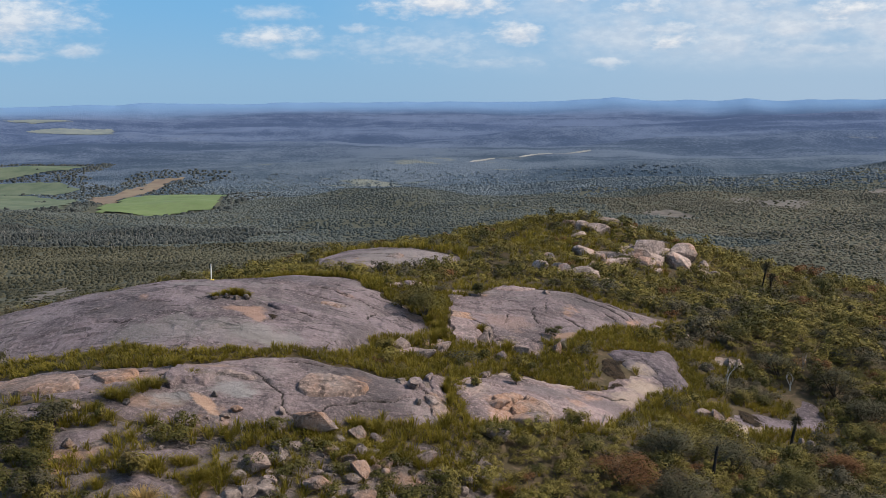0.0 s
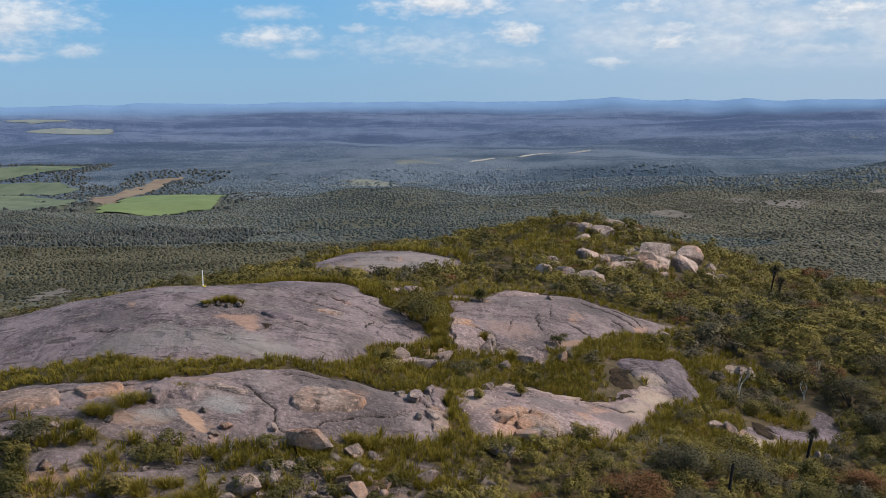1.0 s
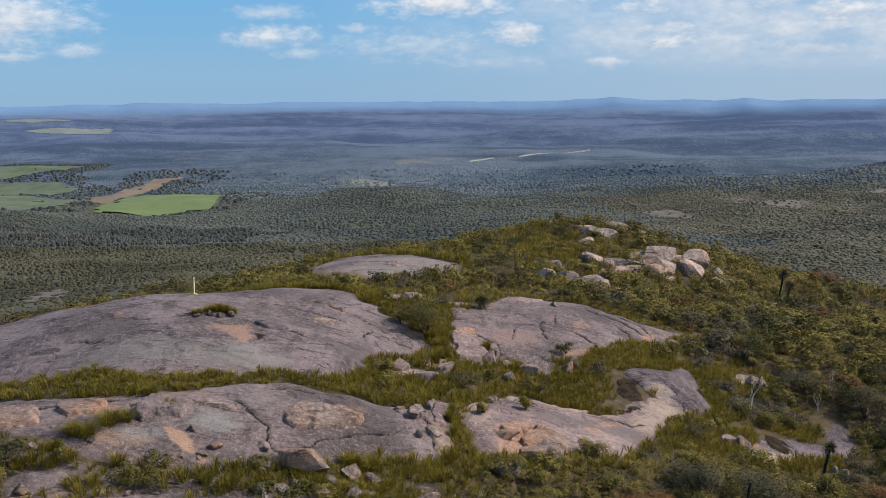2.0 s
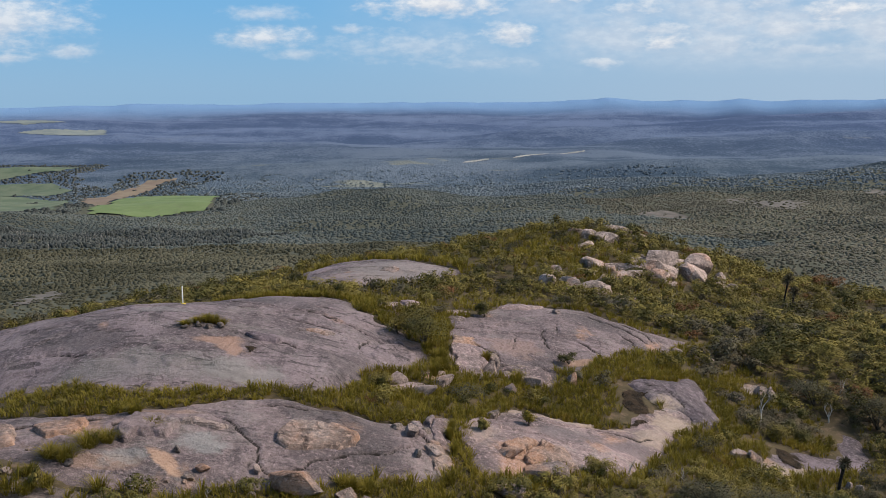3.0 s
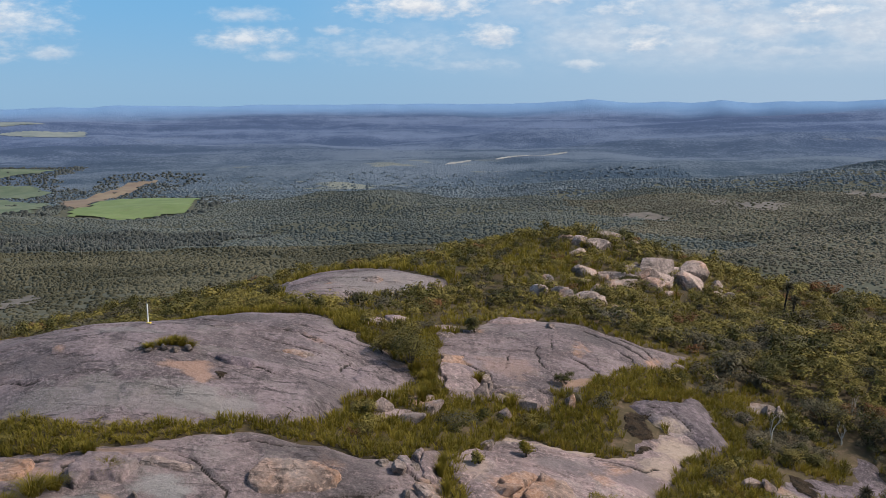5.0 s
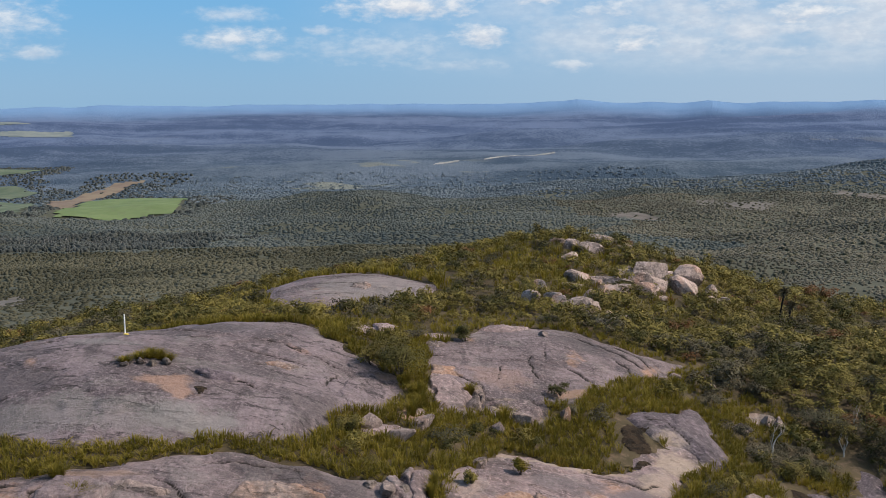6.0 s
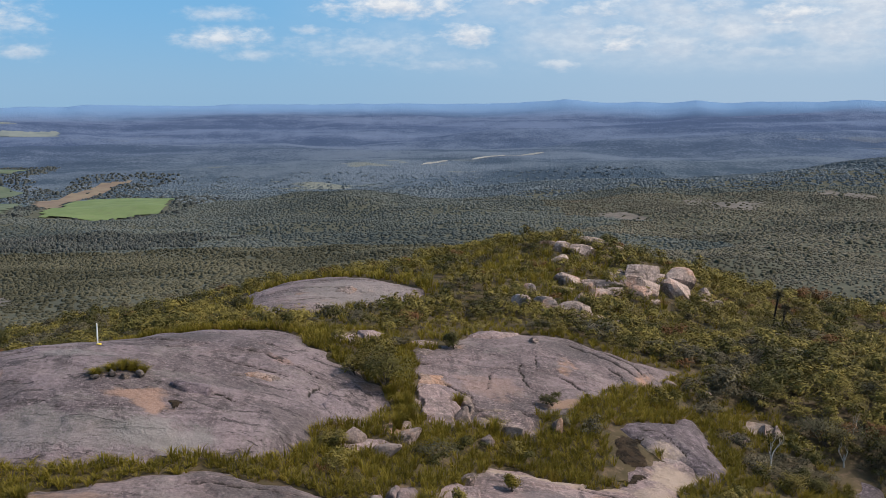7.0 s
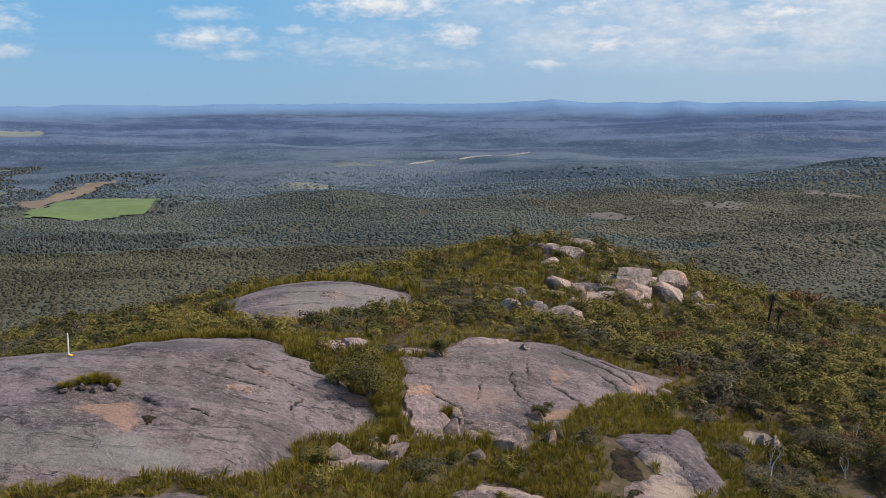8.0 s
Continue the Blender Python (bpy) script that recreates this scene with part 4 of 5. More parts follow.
# the tor on the knob: x, y, width, height
TOR = [
    (22.3, 106.5, 3.0, 2.6), (26.2, 108.4, 2.8, 2.0), (25.5, 106.3, 2.7, 1.7), (20.5, 103.2, 1.6, 1.5), (20.7, 101.0, 1.5, 1.3), (22.8, 105.0, 1.7, 1.3), (22.3, 102.7, 0.9, 0.8), (22.0, 100.7, 0.8, 0.6),
    (14.8, 102.6, 2.0, 1.1), (17.0, 102.6, 3.2, 0.7), (17.7, 100.5, 3.3, 0.8), (13.8, 99.3, 1.8, 0.5), (14.8, 115.4, 1.7, 0.7), (15.9, 113.8, 1.2, 0.9), (19.7, 116.6, 2.1, 1.0), (17.7, 113.1, 1.7, 0.9),
    (21.2, 115.6, 1.0, 0.5), (22.6, 117.6, 1.0, 0.6), (14.8, 109.3, 1.5, 0.8), (19.8, 106.6, 1.3, 0.7), (21.0, 108.7, 1.1, 0.7), (24.2, 107.4, 1.4, 1.2), (21.7, 104.2, 1.1, 1.0), (19.0, 103.0, 1.2, 0.7), (15.9, 101.6, 1.4, 0.6),
]
for x, y, wide, tall in TOR:
    boulder("boulder", KNOB, x, y, wide * 1.5, tall * 1.38, wide * (1.15 if tall > 0.45 * wide else 0.7), "pale pinkish granite boulder on the heath knob" if wide < 2.5 else "large pale granite boulder with rounded top on the knob", "boulder", "tor boulders")
SCREE = [
    (11.3, 91.4, 1.3, 0.6), (12.7, 91.2, 1.9, 0.6), (14.0, 91.0, 1.3, 0.6), (15.2, 90.4, 1.2, 0.5), (14.1, 86.9, 1.4, 0.5), (27.8, 105.7, 1.4, 0.8), (27.4, 102.8, 1.3, 0.7), (11.2, 93.9, 1.2, 0.5), (14.4, 95.7, 1.0, 0.5),
    (9.0, 91.9, 1.3, 0.6), (16.0, 89.6, 1.1, 0.4), (12.0, 90.2, 0.8, 0.4), (13.4, 89.6, 0.9, 0.4), (10.4, 96.6, 1.1, 0.5), (28.8, 104.4, 0.9, 0.5),
]
for x, y, wide, tall in SCREE:
    boulder("rock", KNOB, x, y, wide * 1.35, tall * 2.2, wide * 1.1, "pale granite rock among low shrubs", "rock", "scattered rocks", 0.2)
# blocks and broken sheets in front
BLOCKS = [
    (-5.9, 44.2, 2.9, 1.35, 1.5), (-4.0, 44.3, 1.1, 0.65, 0.8), (-3.2, 44.4, 1.0, 0.5, 0.7), (-7.6, 45.0, 0.45, 0.4, 0.4), (-3.8, 42.7, 0.8, 0.6, 0.6), (-3.2, 42.4, 0.5, 0.4, 0.5),
    (-2.6, 42.6, 0.8, 0.5, 0.6), (-3.0, 42.1, 0.5, 0.35, 0.5), (-2.6, 41.6, 0.5, 0.6, 0.5), (-3.6, 41.1, 1.1, 0.75, 0.9), (-5.3, 39.6, 1.5, 0.75, 1.1), (-8.0, 40.1, 1.7, 0.9, 1.2),
    (-3.5, 39.1, 1.5, 0.65, 1.1), (-5.2, 42.4, 1.3, 0.5, 0.8), (-4.3, 42.0, 1.3, 0.4, 0.8), (-6.5, 42.3, 0.9, 0.4, 0.7), (-7.2, 39.4, 0.7, 0.4, 0.6), (-1.0, 44.0, 1.3, 0.6, 1.0),
]
for x, y, wide, tall, deep in BLOCKS:
    boulder("rock", RED if wide > 1 and x < -3.2 else LOOSE, x, y, wide, tall * 1.2, deep, "brown-orange split granite block on the slope" if wide > 1 else "small brown granite rock on the slope", "rock", "slope rocks", 0.25)
boulder("rock", RED, -9.6, 44.3, 0.62, 0.42, 0.4, "orange loose stone resting on the slab", "rock", "loose stones", 0.1)
STONES = [
    (19.0, 70.4, 1.6, 0.6), (22.0, 72.0, 0.9, 1.0), (21.2, 72.1, 0.8, 0.9), (7.6, 65.0, 0.9, 0.95), (5.2, 63.3, 1.2, 0.8), (3.7, 61.9, 0.85, 0.6), (2.7, 64.3, 0.95, 0.7), (17.1, 59.9, 1.0, 0.9),
    (16.3, 60.0, 1.3, 0.6), (22.3, 59.7, 0.55, 0.6), (22.9, 59.6, 0.7, 0.6), (-10.8, 45.2, 0.4, 0.3), (-14.2, 42.8, 0.45, 0.32), (-1.6, 50.4, 1.0, 0.6), (-1.0, 51.1, 0.6, 0.4), (-0.6, 49.2, 0.9, 0.6),
    (-2.3, 50.8, 0.6, 0.3), (-1.3, 48.5, 0.5, 0.35), (2.9, 51.4, 1.3, 0.55), (4.3, 50.4, 2.2, 0.7), (2.7, 48.3, 1.8, 0.6), (-12.9, 58.2, 0.5, 0.35), (-12.3, 58.0, 0.4, 0.3), (-11.8, 58.5, 0.5, 0.35),
    (-13.5, 57.6, 0.4, 0.25), (-2.6, 57.6, 1.4, 0.7), (-1.2, 57.1, 1.5, 0.8), (-0.2, 59.3, 1.4, 0.8), (0.9, 73.5, 1.5, 0.25), (2.3, 56.4, 1.1, 0.5), (8.3, 78.7, 0.8, 0.4), (16.8, 76.5, 0.9, 0.4), (19.0, 76.1, 0.8, 0.5),
]
for x, y, wide, tall in STONES:
    boulder("rock", LOOSE if wide > 0.7 else SMALL, x, y, wide, tall * 1.1, wide * 0.8, "buff granite rock between grass tufts" if wide > 0.7 else "small buff loose stone", "rock", "loose stones", 0.22)
pick = random.Random(12)
for _ in range(170):
    y = pick.uniform(36.5, 44.0)
    x = pick.uniform(-9.0, 5.5) if pick.random() < 0.75 else pick.uniform(-20, 4)
    wide = pick.choice((0.25, 0.3, 0.4, 0.5, 0.7, 0.9))
    boulder("rock", SMALL, x, y, wide, wide * pick.uniform(0.5, 0.8), wide * pick.uniform(0.6, 1.0), "small brown rubble stone on the slope", "rock", "slope rubble", 0.3, pick)


# ------------------------------------------------------------ plants
def leaf_cloud(n, seed, wide=1.0, tall=0.7, leaf=0.13, blobs=6, long=1.6, quad=True, up=0.55, slim=0.55):
    """Leaves scattered over the clumps of one bush that is one metre wide, standing on the origin."""
    rnd = np.random.RandomState(seed)
    at = rnd.uniform(-1, 1, (blobs, 3)) * (0.30 * wide, 0.30 * wide, 0.12 * tall)
    at[:, 2] += tall * rnd.uniform(0.34, 0.66, blobs)
    size = rnd.uniform(0.55, 1.0, blobs)
    k = rnd.randint(0, blobs, n)
    d = rnd.normal(size=(n, 3))
    d /= np.linalg.norm(d, axis=1, keepdims=True)
    d[:, 2] = np.where(d[:, 2] < -0.35, -d[:, 2], d[:, 2])
    reach = rnd.uniform(0.55, 1.08, n)[:, None]
    c = at[k] + d * reach * size[k][:, None] * (0.30 * wide, 0.30 * wide, 0.40 * tall)
    c[:, 2] = np.maximum(c[:, 2], 0.02)
    face = d * 1.15 + rnd.normal(size=(n, 3)) * 0.42 + (0.2, 0.1, up)
    face /= np.linalg.norm(face, axis=1, keepdims=True)
    a = np.cross(face, rnd.normal(size=(n, 3)))
    a /= np.linalg.norm(a, axis=1, keepdims=True)
    b = np.cross(face, a)
    s = leaf * rnd.uniform(0.6, 1.25, n)[:, None]
    if quad:
        v = np.stack([c - a * s * long / 2, c + b * s * 0.4, c + a * s * long / 2, c - b * s * 0.4], 1)
        return v.reshape(-1, 3), np.arange(n * 4).reshape(-1, 4)
    v = np.stack([c - a * s * long / 2, c + b * s * slim + a * s * long * 0.25, c - b * s * slim + a * s * long * 0.3], 1)
    return v.reshape(-1, 3), np.arange(n * 3).reshape(-1, 3)


def tussock(n, seed, tall=0.6, spread=0.45, width=0.03, droop=0.5):
    """Arching blades out of one foot."""
    rnd = np.random.RandomState(seed)
    turn = rnd.uniform(0, 2 * np.pi, n)
    out = np.stack([np.cos(turn), np.sin(turn), 0 * turn], 1)
    side = np.stack([-np.sin(turn), np.cos(turn), 0 * turn], 1) * width * rnd.uniform(0.7, 1.3, n)[:, None] / 2
    foot = out * rnd.uniform(0, 0.35, n)[:, None] * spread
    h = tall * rnd.uniform(0.6, 1.1, n)[:, None]
    lean = rnd.uniform(0.1, 1.0, n)[:, None] * spread
    up = np.array((0, 0, 1.0))
    mid = foot + out * lean * 0.45 + up * h * 0.65
    tip = foot + out * lean * (0.9 + droop * 0.3) + up * h * (1 - 0.25 * droop * lean / spread)
    v = np.stack([foot - side, foot + side, mid + side * 0.9, mid - side * 0.9, tip], 1).reshape(-1, 3)
    i = np.arange(n)[:, None] * 5
    return v, i + [0, 1, 2, 3], i + [3, 2, 4]


def sow(name, shapes, places, sizes, heights, seed, material, label, category, smooth=False):
    """Many plants as one cover: each place takes one of the shapes, turned and scaled."""
    rnd = np.random.RandomState(seed)
    verts, faces, base = [], {}, 0
    which = rnd.randint(0, len(shapes), len(places))
    for k, (v, *fs) in enumerate(shapes):
        at = places[which == k]
        if not len(at):
            continue
        t = rnd.uniform(0, 2 * np.pi, len(at))
        s, h = sizes[which == k], heights[which == k]
        c, d = np.cos(t) * s, np.sin(t) * s
        x = v[None, :, 0] * c[:, None] - v[None, :, 1] * d[:, None] + at[:, 0:1]
        y = v[None, :, 0] * d[:, None] + v[None, :, 1] * c[:, None] + at[:, 1:2]
        z = v[None, :, 2] * h[:, None] + at[:, 2:3]
        verts.append(np.stack([x, y, z], -1).reshape(-1, 3))
        step = base + np.arange(len(at))[:, None, None] * len(v)
        for f in fs:
            faces.setdefault(f.shape[1], []).append((f[None] + step).reshape(-1, f.shape[1]))
        base += len(at) * len(v)
    me = mesh_of(name, np.concatenate(verts), [np.concatenate(f) for f in faces.values()], material, smooth)
    return tagged(new(name, me), label, category, kind="stuff")


def jitter(x0, x1, y0, y1, step, seed):
    rnd = np.random.RandomState(seed)
    x, y = np.meshgrid(np.arange(x0, x1, step), np.arange(y0, y1, step))
    return x.ravel() + rnd.uniform(-0.5, 0.5, x.size) * step, y.ravel() + rnd.uniform(-0.5, 0.5, x.size) * step


def rock_depth(x, y):
    d = np.full(np.shape(x), -1e9)
    for key, (poly, *_) in OUTCROPS.items():
        if key != "apron":
            d = np.maximum(d, fringe(x, y, poly))
    for poly in MOSS_BEDS:
        inside = edge_distance(x, y - 0.5, poly)
        d = np.where(inside > -0.5, np.maximum(d, inside + 0.9), d)
    return d


# heath over the hill top
rnd = np.random.RandomState(31)
NEAR = [np.concatenate(a) for a in zip(jitter(-46, 60, 34, 66, 0.58, 1), jitter(-46, 60, 66, 92, 0.68, 2), jitter(-50, 72, 92, 150, 0.95, 3))]
x, y = NEAR
ok = np.abs(x - 2) < 0.46 * y + 3.5
x, y = x[ok], y[ok]
d = rock_depth(x, y)
ok = d < 0.05
x, y, d = x[ok], y[ok], d[ok]
rubble = np.exp(-(((x + 7) / 13) ** 4 + ((y - 39) / 4.0) ** 4))
wet_or_sunlit = np.exp(-((d + 0.4) / 1.5) ** 2)                                       # along the feet of the slabs
wet_or_sunlit = np.maximum(wet_or_sunlit, 0.95 * np.exp(-(((x - 8) / 5) ** 2 + ((y - 63.5) / 3.6) ** 2)))
wet_or_sunlit = np.maximum(wet_or_sunlit, 0.85 * np.exp(-(((x - 14) / 4) ** 2 + ((y - 58.5) / 3) ** 2)))
wet_or_sunlit = np.maximum(wet_or_sunlit, 0.75 * np.exp(-(((x + 4) / 14) ** 2 + ((y - 84) / 5) ** 2)))
wet_or_sunlit = np.maximum(wet_or_sunlit, 0.3 * np.exp(-(((x + 18) / 12) ** 2 + ((y - 82) / 8) ** 2)))
wet_or_sunlit *= 1 - 0.75 * ease(20, 30, x)
wet_or_sunlit = np.maximum(wet_or_sunlit, 0.55 * np.exp(-(((x - 14) / 17) ** 2 + ((y - 106) / 13) ** 2)))   # low yellow-green growth on the knob, increased to imitate sunlight there
kind = rnd.rand(len(x))
thin = rnd.rand(len(x)) < np.where(rubble > 0.30, 0.34, 0.90 - 0.22 * ease(14, 26, x))
open_patch = (rough(x, y, 7, 3, 50) > 0.46) & (wet_or_sunlit < 0.4)
thin &= ~open_patch | (rnd.rand(len(x)) < 0.3)
more = [np.concatenate(a) for a in zip(jitter(-32, 30, 36, 76, 0.34, 5), jitter(-24, 30, 76, 92, 0.6, 6), jitter(-4, 26, 94, 122, 0.8, 7))]
is_sedge = (kind < wet_or_sunlit * 1.06 + 0.06) & thin
z = surface_z(x, y)
P = np.stack([x, y, z], 1)
sedges = [tussock(17, k, 0.46, 0.46, 0.034) for k in range(5)]
mx, my = more
md = rock_depth(mx, my)
damp_or_sunlit = np.exp(-((md + 0.5) / 0.9) ** 2)
damp_or_sunlit = np.maximum(damp_or_sunlit, np.exp(-(((mx - 8) / 4.5) ** 2 + ((my - 63.5) / 3.4) ** 2)))
damp_or_sunlit = np.maximum(damp_or_sunlit, 0.8 * np.exp(-(((mx - 14) / 3.5) ** 2 + ((my - 58.5) / 2.6) ** 2)))
damp_or_sunlit = damp_or_sunlit * (0.45 + 0.55 * ease(41.5, 43.5, my + 0.02 * mx))
damp_or_sunlit = np.maximum(damp_or_sunlit, 0.95 * np.exp(-((mx + 6.5) / 7.5) ** 4 - ((my - 43.0 - 0.10 * (mx + 6)) / 0.75) ** 2))
damp_or_sunlit = np.maximum(damp_or_sunlit, 0.9 * np.exp(-((mx + 16) / 16) ** 4 - ((my - 51.0) / 2.6) ** 2))
# extra tufts on the knob, again for its sunlit brightness
damp_or_sunlit = np.maximum(damp_or_sunlit, 0.75 * np.exp(-(((mx - 11) / 11) ** 2 + ((my - 108) / 10) ** 2)))
thick = (md < 0.22) & (rnd.rand(len(mx)) < damp_or_sunlit * (0.9 + 0.8 * rough(mx, my, 4, 3, 66))) & (mx < 24)
mp = np.stack([mx, my, surface_z(mx, my)], 1)[thick]
sp = np.concatenate([P[is_sedge], mp])
s = rnd.uniform(0.75, 1.25, len(sp)) * (1 + 0.7 * ease(88, 96, sp[:, 1]))
short = 1 - 0.42 * np.exp(-((sp[:, 0] + 16) / 16) ** 4 - ((sp[:, 1] - 51.0) / 2.4) ** 2)
sow("sedge", sedges, sp, s, short * s * rnd.uniform(0.75, 1.15, len(s)), 4, SEDGE, "yellow-green sedge tussocks along the slab edges", "sedge")
rest = thin & ~is_sedge
# darker shrubs eastward partly imitate cloud shade, lighter ones on the knob sunlight
mood = rough(x, y, 5, 3, 60) + rnd.uniform(-0.35, 0.35, len(x)) - 0.22 * ease(12, 24, x) * (1 - ease(84, 96, y)) + 0.10 * ease(84, 96, y) - 0.5 * ease(14, 24, -x) * ease(72, 80, y)
east = ease(8, 26, x)
groups = {
    "olive": rest & (mood > -0.20) & (mood <= 0.24),
    "green": rest & (mood <= -0.20) & (mood > -0.42),
    "grey": rest & (mood <= -0.42),
    "rust": rest & (mood > 0.24) & (mood < 0.275),
    "tall_olive": rest & (mood >= 0.275),
}
for n, (key, pickd) in enumerate(groups.items()):
    leafmat = {"olive": HEATH_OLIVE, "green": HEATH_GREEN, "grey": HEATH_GREY, "rust": HEATH_RUST, "tall_olive": HEATH_OLIVE}[key]
    word = {"olive": "olive", "green": "dark green", "grey": "grey-green", "rust": "rusty brown", "tall_olive": "yellow-olive"}[key]
    for closer, y0, y1, leaves, size in ((True, 0, 54, 400, 0.062), (True, 54, 74, 300, 0.074), (False, 74, 128, 180, 0.090)):
        here = pickd & (y >= y0) & (y < y1)
        m = here.sum()
        shapes = [leaf_cloud(leaves, 100 * n + k, leaf=size, blobs=6, long=2.0, quad=False, slim=0.28, up=0.5 if closer else 0.8) for k in range(5)]
        s = rnd.choice((0.7, 0.85, 1.0, 1.2, 1.65), m) * rnd.uniform(0.85, 1.15, m) * (1 + 0.30 * east[here]) * (1 if closer else 1.22)
        s = s * (1 - 0.62 * np.exp(-(((x[here] - 21.5) / 5.0) ** 2 + ((y[here] - 60.5) / 3.0) ** 2)))
        h = s * rnd.uniform(0.55, 1.15, m) * (1.15 if key in ("green", "tall_olive") else 0.95)
        sow("heath_shrubs", shapes, P[here], s, h, n, leafmat, f"{word} low heath shrubs covering the hill", "heath")


# tufts and dark little bushes on the broken ground in front
tx, ty = rnd.uniform(-21, 5, 900), rnd.uniform(35.5, 44.5, 900)
dense = rough(tx * 0.7, ty * 1.4, 2.6, 3, 130) + rnd.uniform(-0.15, 0.15, 900)
low_slab = np.max([fringe(tx, ty, poly) for key, (poly, *_) in OUTCROPS.items() if key.startswith("low") or key == "front"], 0)
good = (low_slab < 0.1)
tp = np.stack([tx, ty, surface_z(tx, ty) - 0.03], 1)
here = good & (dense > 0.07)
s = rnd.uniform(0.7, 1.35, here.sum())
sow("sedge", [tussock(110, 800 + k, 0.5, 0.55, 0.02, 0.8) for k in range(4)], tp[here], s, s * rnd.uniform(0.6, 1.1, len(s)), 55, SEDGE, "yellow-green sedge tufts between broken slabs", "sedge")
here = good & (dense < -0.22)
s = rnd.uniform(0.6, 1.35, here.sum())
sow("heath_shrubs", [leaf_cloud(260, 820 + k, leaf=0.075, blobs=7, long=1.9, quad=False, slim=0.34) for k in range(4)], tp[here], s, s * rnd.uniform(0.6, 1.0, len(s)), 56, HEATH_GREEN, "dark green little bushes between broken slabs", "heath")


# larger bushes standing out of the heath
bx, by = jitter(-44, 62, 36, 128, 2.7, 9)
keep_it = (rock_depth(bx, by) < -0.8) & (np.abs(bx - 2) < 0.5 * by + 6) & (rnd.rand(len(bx)) < 0.2 + 0.55 * ease(6, 22, bx)) & (rough(bx, by, 6, 3, 90) > -0.2)
bx, by = bx[keep_it], by[keep_it]
bp = np.stack([bx, by, ground_z(bx, by)], 1)
which = rnd.randint(0, 3, len(bx))
for k, (material, word) in enumerate(((HEATH_OLIVE, "olive"), (HEATH_GREEN, "dark green"), (MALLEE, "grey-green"))):
    here = which == k
    s = rnd.uniform(1.4, 2.5, here.sum())
    shapes = [leaf_cloud(560, 700 + 10 * k + m, leaf=0.056, blobs=11, long=2.3, quad=False, slim=0.24) for m in range(4)]
    sow("heath_bushes", shapes, bp[here], s, s * rnd.uniform(0.6, 0.9, len(s)), 40 + k, material, f"{word} taller bushes standing out of the heath", "heath")


def shrub(x, y, wide, tall, material, label, seed, leaf=0.12, dense=420, group="shrubs on the slope"):
    """One bush: stems and a crown of leaves."""
    thing = new("shrub")
    z = float(surface_z(np.array(x), np.array(y)))
    thing.location = (x, y, z - 0.05)
    rnd = np.random.RandomState(seed)
    v, f = leaf_cloud(dense, seed, 1.0, 1.0, leaf / max(wide, 0.6), 9, 1.7)
    part("foliage", mesh_of("foliage", v * (wide, wide, tall), [f], material), thing)
    sv, sf = [], []
    for k in range(7):
        t = rnd.uniform(0, 2 * np.pi)
        tip = np.array((np.cos(t) * wide * 0.3, np.sin(t) * wide * 0.3, tall * 0.7))
        side = np.array((-np.sin(t), np.cos(t), 0)) * 0.02 * max(1, tall)
        out = np.array((np.cos(t), np.sin(t), 0)) * 0.02 * max(1, tall)
        b = len(sv)
        sv += [side, -side + out * 0.5, -side - out * 0.5, tip + side * 0.4, tip - side * 0.3 + out * 0.2, tip - side * 0.3 - out * 0.2]
        sf += [[b, b + 1, b + 4, b + 3], [b + 1, b + 2, b + 5, b + 4], [b + 2, b, b + 3, b + 5]]
    part("stem", mesh_of("stem", sv, [sf], BARK), thing)
    return tagged(thing, label, "shrub", group)


